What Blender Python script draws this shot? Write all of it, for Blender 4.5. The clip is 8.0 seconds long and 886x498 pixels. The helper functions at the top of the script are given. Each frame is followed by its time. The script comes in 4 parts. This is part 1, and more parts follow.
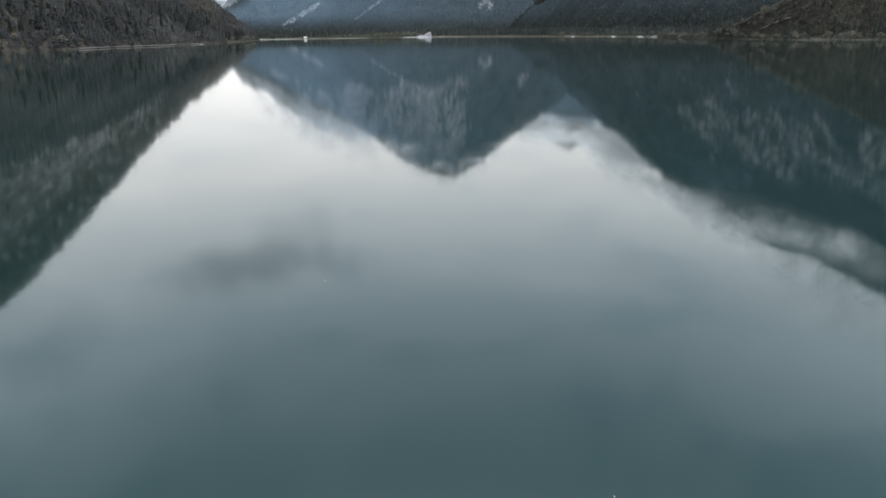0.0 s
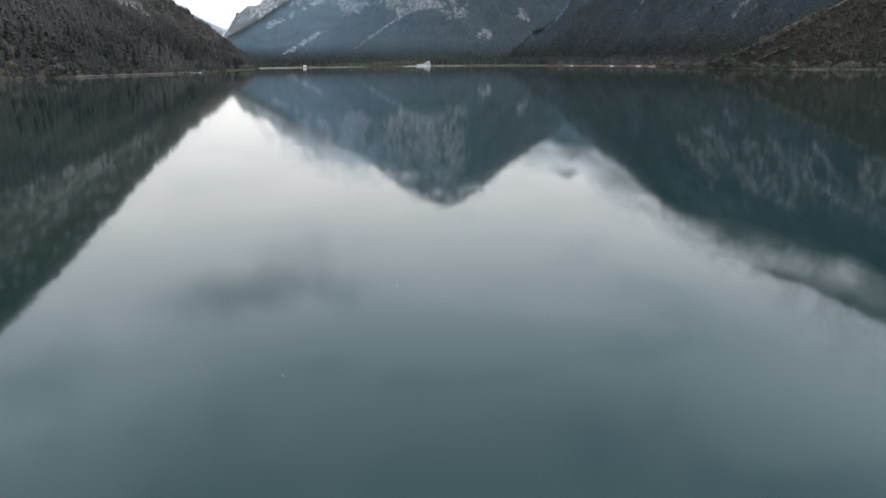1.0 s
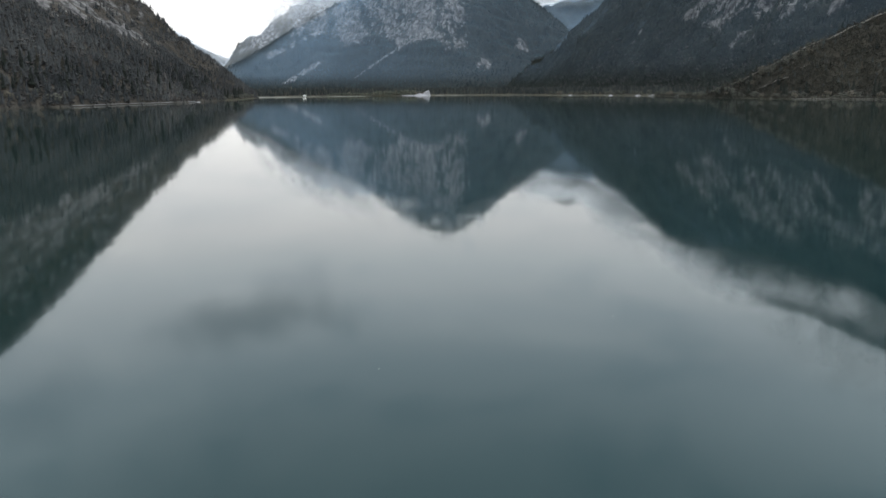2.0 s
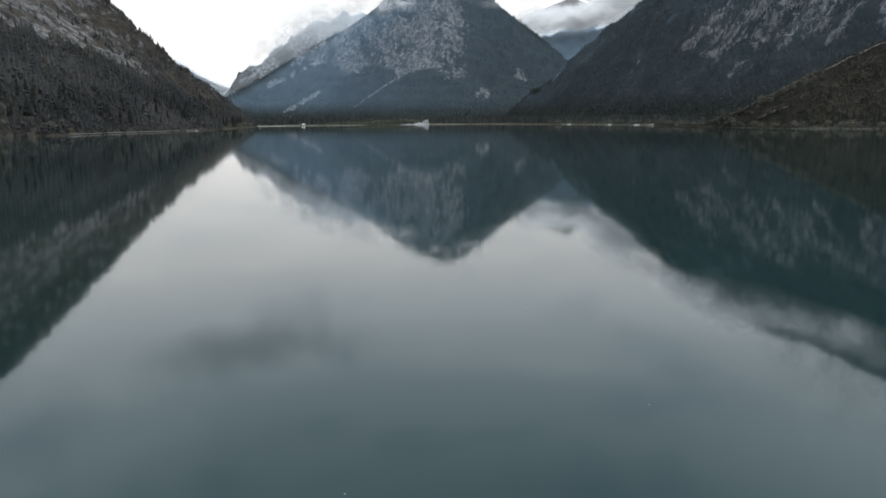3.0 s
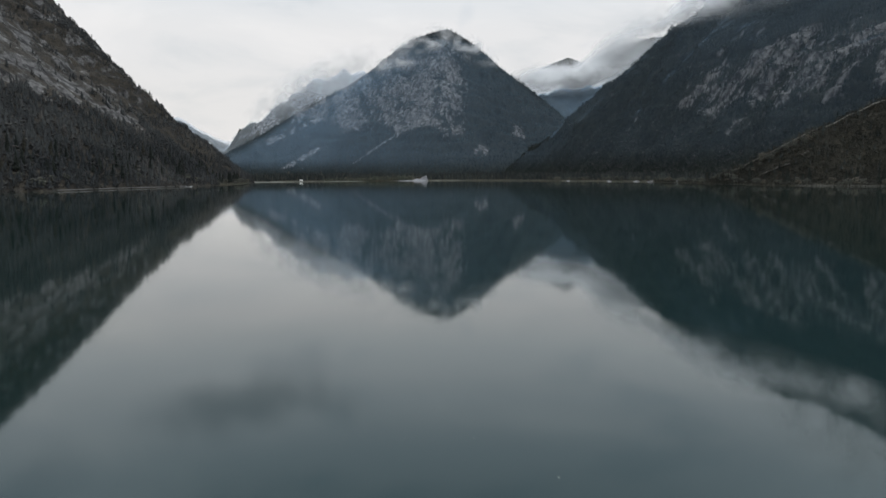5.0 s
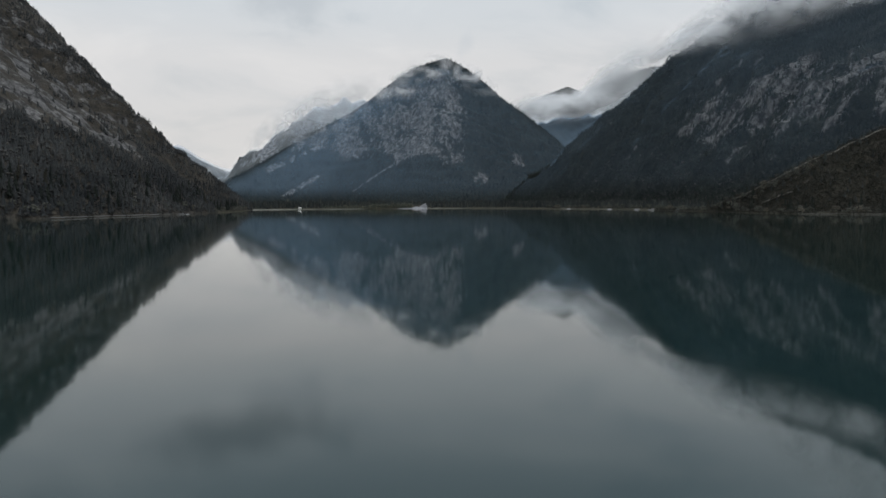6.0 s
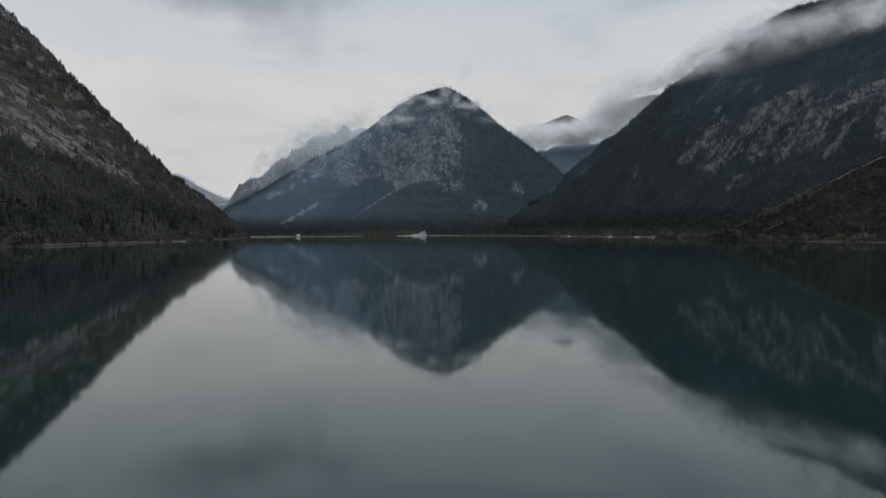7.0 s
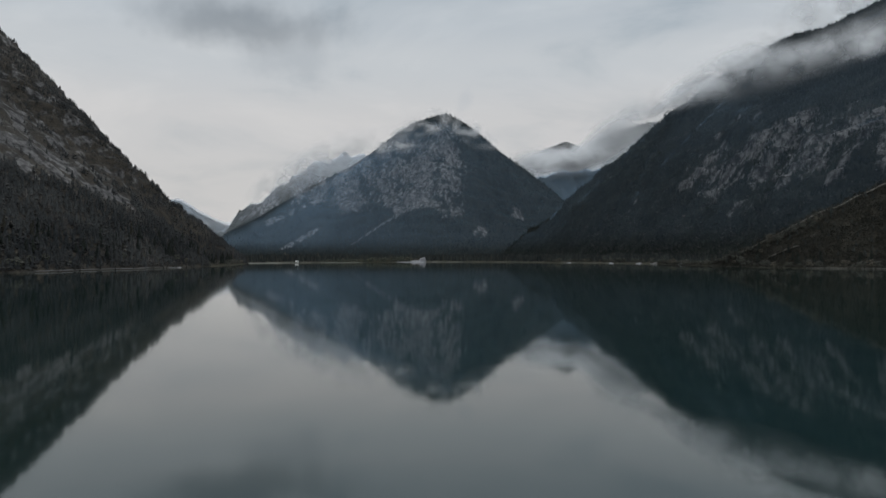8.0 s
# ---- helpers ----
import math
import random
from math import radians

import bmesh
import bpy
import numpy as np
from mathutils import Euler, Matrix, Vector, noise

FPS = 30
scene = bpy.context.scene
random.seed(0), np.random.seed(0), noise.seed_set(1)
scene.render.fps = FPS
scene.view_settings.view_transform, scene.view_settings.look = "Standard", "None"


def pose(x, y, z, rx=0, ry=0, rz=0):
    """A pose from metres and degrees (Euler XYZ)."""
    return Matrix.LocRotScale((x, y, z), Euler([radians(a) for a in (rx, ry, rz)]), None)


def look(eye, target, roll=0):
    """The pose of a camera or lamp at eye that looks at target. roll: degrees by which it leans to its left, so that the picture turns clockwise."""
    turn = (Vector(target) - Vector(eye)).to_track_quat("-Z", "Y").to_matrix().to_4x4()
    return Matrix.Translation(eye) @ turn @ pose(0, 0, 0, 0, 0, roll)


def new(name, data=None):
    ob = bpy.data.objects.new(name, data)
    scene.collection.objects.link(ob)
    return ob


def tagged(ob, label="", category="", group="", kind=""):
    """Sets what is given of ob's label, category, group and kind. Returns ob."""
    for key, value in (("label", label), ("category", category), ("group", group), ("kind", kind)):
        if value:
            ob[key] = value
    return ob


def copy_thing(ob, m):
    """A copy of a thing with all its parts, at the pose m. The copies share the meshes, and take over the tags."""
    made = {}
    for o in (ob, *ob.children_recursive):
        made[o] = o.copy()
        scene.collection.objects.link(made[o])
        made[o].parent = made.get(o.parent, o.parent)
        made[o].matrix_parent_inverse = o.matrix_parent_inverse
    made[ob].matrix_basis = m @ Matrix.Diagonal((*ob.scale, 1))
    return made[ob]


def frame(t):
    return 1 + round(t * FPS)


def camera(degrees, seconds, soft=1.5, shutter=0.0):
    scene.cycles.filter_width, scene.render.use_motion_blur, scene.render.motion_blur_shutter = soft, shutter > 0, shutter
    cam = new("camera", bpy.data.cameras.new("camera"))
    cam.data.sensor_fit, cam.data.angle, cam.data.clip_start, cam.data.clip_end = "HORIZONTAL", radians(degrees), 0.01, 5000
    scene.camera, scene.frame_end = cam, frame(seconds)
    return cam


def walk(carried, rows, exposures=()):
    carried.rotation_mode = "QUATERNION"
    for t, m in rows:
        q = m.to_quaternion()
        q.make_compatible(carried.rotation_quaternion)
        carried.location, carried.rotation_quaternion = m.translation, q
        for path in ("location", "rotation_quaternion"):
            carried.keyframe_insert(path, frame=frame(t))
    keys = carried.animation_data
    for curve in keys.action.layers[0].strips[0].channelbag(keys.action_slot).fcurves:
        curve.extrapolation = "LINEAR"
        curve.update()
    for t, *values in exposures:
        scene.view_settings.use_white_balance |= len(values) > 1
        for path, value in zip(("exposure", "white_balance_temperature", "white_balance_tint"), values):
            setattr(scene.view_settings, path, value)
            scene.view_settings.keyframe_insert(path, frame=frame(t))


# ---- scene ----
cam = camera(61.2, 8.0, soft=1.6)
PATH = [
    (0.0, (0.00, 0.00, 11.7), (0.000, 95.990, -16.333), -0.52),
    (0.5, (0.18, 4.23, 11.7), (0.245, 100.690, -14.670), -0.48),
    (1.0, (0.34, 8.04, 11.7), (0.506, 104.977, -12.848), -0.41),
    (1.5, (0.50, 11.98, 11.7), (0.723, 109.366, -11.033), -0.39),
    (3.0, (1.02, 24.25, 11.7), (1.446, 122.753, -5.544), -0.29),
    (3.5, (1.19, 28.48, 11.7), (1.711, 127.287, -3.702), -0.23),
    (4.0, (1.38, 32.85, 11.7), (1.947, 131.926, -1.872), -0.23),
    (4.5, (1.56, 37.22, 11.7), (2.166, 136.529, -0.054), -0.21),
    (6.0, (2.13, 50.90, 11.7), (2.830, 150.702, 5.438), -0.12),
    (6.5, (2.33, 55.70, 11.7), (3.066, 155.595, 7.286), -0.08),
    (7.0, (2.54, 60.63, 11.7), (3.308, 160.592, 9.065), -0.08),
    (7.5, (2.75, 65.56, 11.7), (3.515, 165.559, 10.862), -0.06),
    (8.0, (2.95, 70.50, 11.7), (3.739, 170.493, 12.573), -0.03),
]
EXPOSURES = [(0.0, 0.80), (1.5, 0.67), (3.0, 0.33), (4.5, 0.0), (6.0, -0.32), (8.0, -0.57)]
walk(cam, [(t, look(eye, target, roll)) for t, eye, target, roll in PATH], EXPOSURES)

# ---- world and sun: a closed, uneven cloud cover ----
world = bpy.data.worlds.new("overcast_sky")
scene.world = world
world.use_nodes = True
wn, wl = world.node_tree.nodes, world.node_tree.links
wn.clear()


def wnode(kind, **values):
    n = wn.new(kind)
    for key, value in values.items():
        n.inputs[key.replace("_", " ")].default_value = value
    return n


def ramp(nodes, links, source, stops, interp="EASE"):
    n = nodes.new("ShaderNodeValToRGB")
    n.color_ramp.interpolation = interp
    while len(n.color_ramp.elements) < len(stops):
        n.color_ramp.elements.new(0.5)
    for e, (p, c) in zip(n.color_ramp.elements, stops):
        e.position = p
        e.color = (*c, 1.0) if len(c) == 3 else c
    links.new(source, n.inputs[0])
    return n.outputs[0]


SUN_ELEVATION, SUN_AZIMUTH = 52.0, 78.0
sky = wn.new("ShaderNodeTexSky")
sky.sky_type, sky.sun_disc = "NISHITA", False
sky.sun_elevation, sky.sun_rotation = radians(SUN_ELEVATION), radians(SUN_AZIMUTH)
clear = wnode("ShaderNodeBackground", Strength=0.08)
wl.new(sky.outputs[0], clear.inputs[0])
coord = wn.new("ShaderNodeTexCoord")
split = wn.new("ShaderNodeSeparateXYZ")
wl.new(coord.outputs["Generated"], split.inputs[0])
# the cloud base brightens towards the zenith and is palest low over the valley's end
height_ramp = ramp(wn, wl, split.outputs[2], [(0.0, (0.895, 0.875, 0.86)), (0.08, (0.885, 0.872, 0.862)), (0.17, (0.90, 0.897, 0.90)), (0.25, (0.835, 0.878, 0.915)), (0.30, (0.745, 0.81, 0.87)), (0.36, (0.62, 0.71, 0.79)), (0.52, (0.50, 0.585, 0.665)), (0.75, (1.4, 1.48, 1.55)), (1.0, (1.8, 1.88, 1.95))])
lift = wnode("ShaderNodeMath")
lift.operation = "ADD"
lift.inputs[1].default_value = 0.22
wl.new(split.outputs[2], lift.inputs[0])
ratio_x, ratio_y = wnode("ShaderNodeMath"), wnode("ShaderNodeMath")
for n, k in ((ratio_x, 0), (ratio_y, 1)):
    n.operation = "DIVIDE"
    wl.new(split.outputs[k], n.inputs[0])
    wl.new(lift.outputs[0], n.inputs[1])
flat = wn.new("ShaderNodeCombineXYZ")
wl.new(ratio_x.outputs[0], flat.inputs[0])
wl.new(ratio_y.outputs[0], flat.inputs[1])
big = wnode("ShaderNodeTexNoise", Scale=1.6, Detail=6.0, Roughness=0.55, Distortion=0.4)
wl.new(flat.outputs[0], big.inputs["Vector"])
tone = ramp(wn, wl, big.outputs[0], [(0.32, (0.70, 0.76, 0.80)), (0.50, (0.98, 0.985, 0.99)), (0.68, (1.13, 1.115, 1.10))])
# the cover is smooth low down and more broken higher up
broken = ramp(wn, wl, split.outputs[2], [(0.05, (0.25, 0.25, 0.25)), (0.22, (0.5, 0.5, 0.5)), (0.32, (1.0, 1.0, 1.0))])


def multiply(amount, a, b):
    n = wn.new("ShaderNodeMix")
    n.data_type, n.blend_type = "RGBA", "MULTIPLY"
    if isinstance(amount, float):
        n.inputs[0].default_value = amount
    else:
        wl.new(amount, n.inputs[0])
    wl.new(a, n.inputs[6])
    wl.new(b, n.inputs[7])
    return n.outputs[2]


def vector(operation, a, b, c=None):
    n = wn.new("ShaderNodeVectorMath")
    n.operation = operation
    for k, value in enumerate((a, b, c)):
        if isinstance(value, tuple):
            n.inputs[k].default_value = value
        elif value is not None:
            wl.new(value, n.inputs[k])
    return n


cloudy = multiply(broken, height_ramp, tone)
# thinner cover above the two valley sides lets more light through
sideways = wnode("ShaderNodeMath")
sideways.operation = "ABSOLUTE"
wl.new(split.outputs[0], sideways.inputs[0])
sides = ramp(wn, wl, sideways.outputs[0], [(0.22, (1.0, 1.0, 1.0)), (0.55, (1.35, 1.33, 1.30))])
aloft = ramp(wn, wl, split.outputs[2], [(0.30, (0.0, 0.0, 0.0)), (0.42, (1.0, 1.0, 1.0))])
cloudy = multiply(aloft, cloudy, sides)
# ragged darker scraps of cloud on the west side of the valley: direction, half width, half height, shade
smear = wnode("ShaderNodeTexNoise", Scale=9.0, Detail=4.0, Roughness=0.58)
wl.new(coord.outputs["Generated"], smear.inputs["Vector"])
bend = vector("MULTIPLY_ADD", smear.outputs["Color"], (0.16, 0.0, 0.09), vector("ADD", coord.outputs["Generated"], (-0.08, 0.0, -0.045)).outputs[0]).outputs[0]
for (cx, cz), wide, high, shade in (((-0.195, 0.245), 0.10, 0.036, 0.84), ((-0.245, 0.288), 0.16, 0.046, 0.60), ((0.045, 0.205), 0.03, 0.028, 0.93), ((-0.50, 0.36), 0.10, 0.05, 0.82)):
    away = vector("MULTIPLY", vector("SUBTRACT", bend, (cx, 0.0, cz)).outputs[0], (1.0 / wide, 0.0, 1.0 / high))
    length = vector("LENGTH", away.outputs[0], None).outputs["Value"]
    scrap = ramp(wn, wl, length, [(0.15, (shade, shade + 0.015, shade + 0.03)), (1.0, (1.0, 1.0, 1.0))])
    cloudy = multiply(1.0, cloudy, scrap)
cover = wnode("ShaderNodeBackground", Strength=1.0)
wl.new(cloudy, cover.inputs[0])
both = wnode("ShaderNodeMixShader", Fac=0.96)
wl.new(clear.outputs[0], both.inputs[1])
wl.new(cover.outputs[0], both.inputs[2])
wout = wn.new("ShaderNodeOutputWorld")
wl.new(both.outputs[0], wout.inputs[0])

sun = new("sun", bpy.data.lights.new("sun", "SUN"))
sun.data.energy, sun.data.angle, sun.data.color = 0.6, radians(20), (1.0, 0.96, 0.9)
to_sun = Vector((math.sin(radians(SUN_AZIMUTH)) * math.cos(radians(SUN_ELEVATION)), math.cos(radians(SUN_AZIMUTH)) * math.cos(radians(SUN_ELEVATION)), math.sin(radians(SUN_ELEVATION))))
sun.matrix_world = look(tuple(to_sun * 3000), (0, 0, 0))


# ---- materials ----
class Mat:
    """A node material with a Principled shader and short ways to its nodes."""

    def __init__(self, name, rough=0.9, specular=0.2):
        self.m = bpy.data.materials.new(name)
        self.m.use_nodes = True
        self.n, self.l = self.m.node_tree.nodes, self.m.node_tree.links
        self.p = self.n["Principled BSDF"]
        self.p.inputs["Roughness"].default_value = rough
        self.p.inputs["Specular IOR Level"].default_value = specular
        self.co = self.n.new("ShaderNodeTexCoord").outputs["Object"]

    def noise(self, scale, detail=4.0, rough=0.55, stretch=None, distortion=0.0):
        t = self.n.new("ShaderNodeTexNoise")
        t.inputs["Scale"].default_value, t.inputs["Detail"].default_value = scale, detail
        t.inputs["Roughness"].default_value, t.inputs["Distortion"].default_value = rough, distortion
        src = self.co
        if stretch:
            mp = self.n.new("ShaderNodeMapping")
            mp.inputs["Scale"].default_value = stretch
            self.l.new(src, mp.inputs[0])
            src = mp.outputs[0]
        self.l.new(src, t.inputs["Vector"])
        return t.outputs[0]

    def ramp(self, source, stops, interp="LINEAR"):
        return ramp(self.n, self.l, source, stops, interp)

    def mix(self, fac, a, b, blend="MIX"):
        m = self.n.new("ShaderNodeMix")
        m.data_type, m.blend_type = "RGBA", blend
        for sock, v in ((m.inputs[0], fac), (m.inputs[6], a), (m.inputs[7], b)):
            if isinstance(v, (int, float)):
                sock.default_value = v
            elif isinstance(v, tuple):
                sock.default_value = (*v, 1.0)
            else:
                self.l.new(v, sock)
        return m.outputs[2]

    def math(self, op, a, b=0.0, clamp=False):
        m = self.n.new("ShaderNodeMath")
        m.operation, m.use_clamp = op, clamp
        for sock, v in ((m.inputs[0], a), (m.inputs[1], b)):
            if isinstance(v, (int, float)):
                sock.default_value = v
            else:
                self.l.new(v, sock)
        return m.outputs[0]

    def attribute(self, name):
        a = self.n.new("ShaderNodeAttribute")
        a.attribute_name = name
        return a.outputs["Fac"]

    def color(self, source):
        if isinstance(source, tuple):
            self.p.inputs["Base Color"].default_value = (*source, 1.0)
        else:
            self.l.new(source, self.p.inputs["Base Color"])
        return self

    def bump(self, source, strength=0.5, distance=0.1):
        b = self.n.new("ShaderNodeBump")
        b.inputs["Strength"].default_value, b.inputs["Distance"].default_value = strength, distance
        self.l.new(source, b.inputs["Height"])
        self.l.new(b.outputs[0], self.p.inputs["Normal"])
        return self


def slope_material(name, soil, grass, rock_dark, rock_light, streak=0.6):
    """Forest floor and grass, with bare limestone where the attribute 'rock' says so."""
    m = Mat(name, 0.95, 0.1)
    fine, mid, large = m.noise(0.45, 7.0, 0.72), m.noise(0.10, 6.0, 0.66, None, 0.4), m.noise(0.014, 4.0)
    ledge = m.noise(0.075, 7.0, 0.66, (1.0, 1.0, streak), 0.4)
    vein = m.n.new("ShaderNodeTexVoronoi")
    vein.feature = "DISTANCE_TO_EDGE"
    vein.inputs["Scale"].default_value = 0.11
    wob = m.n.new("ShaderNodeMix")
    wob.data_type, wob.blend_type = "RGBA", "LINEAR_LIGHT"
    wob.inputs[0].default_value = 8.0
    m.l.new(m.co, wob.inputs[6])
    m.l.new(mid, wob.inputs[7])
    m.l.new(wob.outputs[2], vein.inputs["Vector"])
    crack = m.ramp(vein.outputs[0], [(0.02, (0.45, 0.45, 0.46)), (0.16, (1.0, 1.0, 1.0))])
    floor_ = m.mix(m.ramp(mid, [(0.38, (0, 0, 0)), (0.62, (1, 1, 1))]), soil, grass)
    floor_ = m.mix(0.7, floor_, m.ramp(fine, [(0.34, (0.45, 0.45, 0.45)), (0.66, (1.45, 1.42, 1.35))]), "MULTIPLY")
    stone = m.mix(m.ramp(ledge, [(0.42, (0, 0, 0)), (0.60, (1, 1, 1))]), rock_dark, rock_light)
    stone = m.mix(0.75, stone, m.ramp(fine, [(0.36, (0.40, 0.41, 0.42)), (0.62, (1.3, 1.3, 1.3))]), "MULTIPLY")
    stone = m.mix(0.4, stone, crack, "MULTIPLY")
    edge = m.math("ADD", m.attribute("rock"), m.math("MULTIPLY", m.math("SUBTRACT", ledge, 0.5), 1.2))
    edge = m.math("ADD", edge, m.math("MULTIPLY", m.math("SUBTRACT", mid, 0.5), 0.9))
    edge = m.math("ADD", edge, m.math("MULTIPLY", m.math("SUBTRACT", fine, 0.5), 0.7))
    fac = m.ramp(edge, [(0.34, (0, 0, 0)), (0.66, (1, 1, 1))])
    out = m.mix(fac, floor_, stone)
    out = m.mix(0.5, out, m.ramp(large, [(0.35, (0.7, 0.7, 0.72)), (0.65, (1.25, 1.22, 1.18))]), "MULTIPLY")
    m.color(out)
    m.bump(m.math("ADD", fine, m.math("MULTIPLY", mid, 2.0)), 0.7, 1.6)
    return m.m


# forest floor set as dark as the spruces above it
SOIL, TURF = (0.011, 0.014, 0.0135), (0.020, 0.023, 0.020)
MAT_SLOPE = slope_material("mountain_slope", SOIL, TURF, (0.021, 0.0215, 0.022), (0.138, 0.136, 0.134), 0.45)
# rock and soil lightened and blued: distance haze put into the colour
MAT_HAZED_SLOPE = slope_material("hazed_north_slope", (0.019, 0.024, 0.026), (0.030, 0.036, 0.036), (0.056, 0.058, 0.061), (0.170, 0.171, 0.175), 0.28)
MAT_WEST_SLOPE = slope_material("west_mountain_slope", (0.034, 0.0335, 0.032), (0.056, 0.050, 0.042), (0.030, 0.030, 0.031), (0.168, 0.166, 0.166), 1.0)
# far mountains: paler rock and soil, the rock slightly blue
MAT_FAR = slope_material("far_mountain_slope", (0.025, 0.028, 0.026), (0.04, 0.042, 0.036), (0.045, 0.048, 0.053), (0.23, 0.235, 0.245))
MAT_HILL = slope_material("autumn_hillside", (0.0170, 0.0165, 0.0140), (0.0280, 0.0262, 0.0205), (0.0675, 0.0648, 0.0580), (0.1755, 0.1688, 0.1512))


def foliage_material(name, dark, light, odd=None, odd_share=0.12, by_object=False):
    m = Mat(name, 0.85, 0.15)
    if by_object:
        pick = m.n.new("ShaderNodeObjectInfo").outputs["Random"]
    else:
        pick = m.attribute("tint")
    stops = [(0.0, dark), (1.0 - odd_share - 0.02, light)]
    if odd:
        stops += [(1.0 - odd_share, odd), (1.0, tuple(1.25 * v for v in odd))]
    base = m.ramp(pick, stops)
    base = m.mix(0.6, base, m.ramp(m.noise(0.8, 4.0, 0.7), [(0.3, (0.7, 0.72, 0.7)), (0.7, (1.2, 1.2, 1.18))]), "MULTIPLY")
    base = m.mix(0.85, base, m.ramp(m.noise(0.016, 4.0, 0.6), [(0.33, (0.45, 0.48, 0.50)), (0.67, (1.35, 1.33, 1.28))]), "MULTIPLY")
    m.color(base)
    m.bump(m.noise(2.5, 3.0, 0.7), 0.35, 0.3)
    return m.m


# near-black needles: shade within the east forest is in the colour
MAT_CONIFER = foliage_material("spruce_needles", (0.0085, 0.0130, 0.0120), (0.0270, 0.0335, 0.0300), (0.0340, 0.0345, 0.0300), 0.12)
# west copy lightened by colour, partly instead of a haze sheet
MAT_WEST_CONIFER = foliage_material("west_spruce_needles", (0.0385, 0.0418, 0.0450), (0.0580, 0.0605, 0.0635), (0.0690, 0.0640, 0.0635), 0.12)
# needles made paler and bluer in place of haze over the slope
MAT_HAZED_CONIFER = foliage_material("hazed_far_needles", (0.0185, 0.0290, 0.0335), (0.0330, 0.0480, 0.0530))
MAT_AUTUMN = foliage_material("autumn_mixed_foliage", (0.0180, 0.0180, 0.0150), (0.0330, 0.0322, 0.0262), (0.0430, 0.0380, 0.0290), 0.14)
MAT_WEST = foliage_material("west_mixed_foliage", (0.0395, 0.0388, 0.0395), (0.0610, 0.0592, 0.0600), (0.0700, 0.0630, 0.0610), 0.14)
MAT_TREE = foliage_material("spruce_branches", (0.0127, 0.0163, 0.0148), (0.0253, 0.0289, 0.0241), (0.0337, 0.0311, 0.0249), 0.15, True)
MAT_SHRUB = foliage_material("willow_leaves", (0.0640, 0.0640, 0.0560), (0.1080, 0.1060, 0.0920), (0.1080, 0.0960, 0.0780), 0.15, True)

# lighter copy of the spruce needles: haze over the valley belt as colour
MAT_BELT = foliage_material("haze_paled_needles", (0.0240, 0.0290, 0.0290), (0.0450, 0.0510, 0.0490), (0.0560, 0.0540, 0.0480), 0.12)
MAT_WILLOW = foliage_material("willow_scrub", (0.0560, 0.0620, 0.0490), (0.1050, 0.1130, 0.0900), (0.1180, 0.1080, 0.0800), 0.15)

m = Mat("bark", 0.95, 0.1)
m.color(m.ramp(m.noise(3.0, 5.0, 0.6, (1, 1, 0.2)), [(0.3, (0.06, 0.05, 0.04)), (0.7, (0.16, 0.14, 0.12))]))
MAT_BARK = m.m

m = Mat("valley_floor", 0.95, 0.1)
gr = m.mix(m.ramp(m.noise(0.03, 5.0), [(0.4, (0, 0, 0)), (0.6, (1, 1, 1))]), (0.020, 0.020, 0.014), (0.038, 0.034, 0.023))
pebble = m.ramp(m.noise(1.5, 5.0, 0.7), [(0.3, (0.10, 0.10, 0.09)), (0.7, (0.22, 0.22, 0.20))])
bed = m.mix(m.attribute("beach"), gr, pebble)
m.color(bed).bump(m.noise(0.8, 5.0, 0.7), 0.6, 0.5)
MAT_GROUND = m.m

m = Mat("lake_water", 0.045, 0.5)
# IOR above water's 1.33 strengthens the mirror image; the tint makes it tealer
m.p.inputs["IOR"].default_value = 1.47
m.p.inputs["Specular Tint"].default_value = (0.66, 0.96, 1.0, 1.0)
body = m.ramp(m.noise(0.004, 3.0, 0.5), [(0.3, (0.0024, 0.0120, 0.0112)), (0.7, (0.0034, 0.0158, 0.0148))])
m.color(body)
ripple = m.noise(0.25, 3.0, 0.5, (1.0, 0.55, 1.0))
slick = m.ramp(m.noise(0.006, 3.0, 0.5, (1.0, 0.4, 1.0)), [(0.35, (0.5, 0.5, 0.5)), (0.65, (1.0, 1.0, 1.0))])
m.bump(m.math("MULTIPLY", ripple, slick), 0.10, 0.10)
MAT_WATER = m.m

m = Mat("gravel", 0.95, 0.15)
m.color(m.ramp(m.noise(0.9, 6.0, 0.7), [(0.3, (0.14, 0.14, 0.15)), (0.7, (0.29, 0.29, 0.30))])).bump(m.noise(2.0, 4.0, 0.7), 0.7, 0.3)
MAT_GRAVEL = m.m
m = Mat("dusty_track", 0.95, 0.1)
m.color(m.ramp(m.noise(0.6, 5.0, 0.7), [(0.35, (0.07, 0.065, 0.055)), (0.65, (0.21, 0.20, 0.18))])).bump(m.noise(2.0), 0.5, 0.2)
MAT_TRACK = m.m
m = Mat("dry_leaf", 0.8, 0.2)
m.color(m.ramp(m.noise(60.0, 3.0), [(0.3, (0.42, 0.40, 0.32)), (0.7, (0.62, 0.60, 0.50))]))
MAT_LEAF = m.m
m = Mat("white_render", 0.85, 0.3)
m.color(m.ramp(m.noise(1.2, 4.0), [(0.3, (0.66, 0.65, 0.62)), (0.7, (0.80, 0.79, 0.77))])).bump(m.noise(8.0), 0.2, 0.02)
MAT_RENDER = m.m
m = Mat("roof_tiles", 0.8, 0.3)
m.color(m.ramp(m.noise(2.0, 4.0, 0.6), [(0.3, (0.13, 0.12, 0.11)), (0.7, (0.24, 0.22, 0.20))])).bump(m.noise(6.0), 0.4, 0.05)
MAT_ROOF = m.m
m = Mat("weathered_timber", 0.85, 0.2)
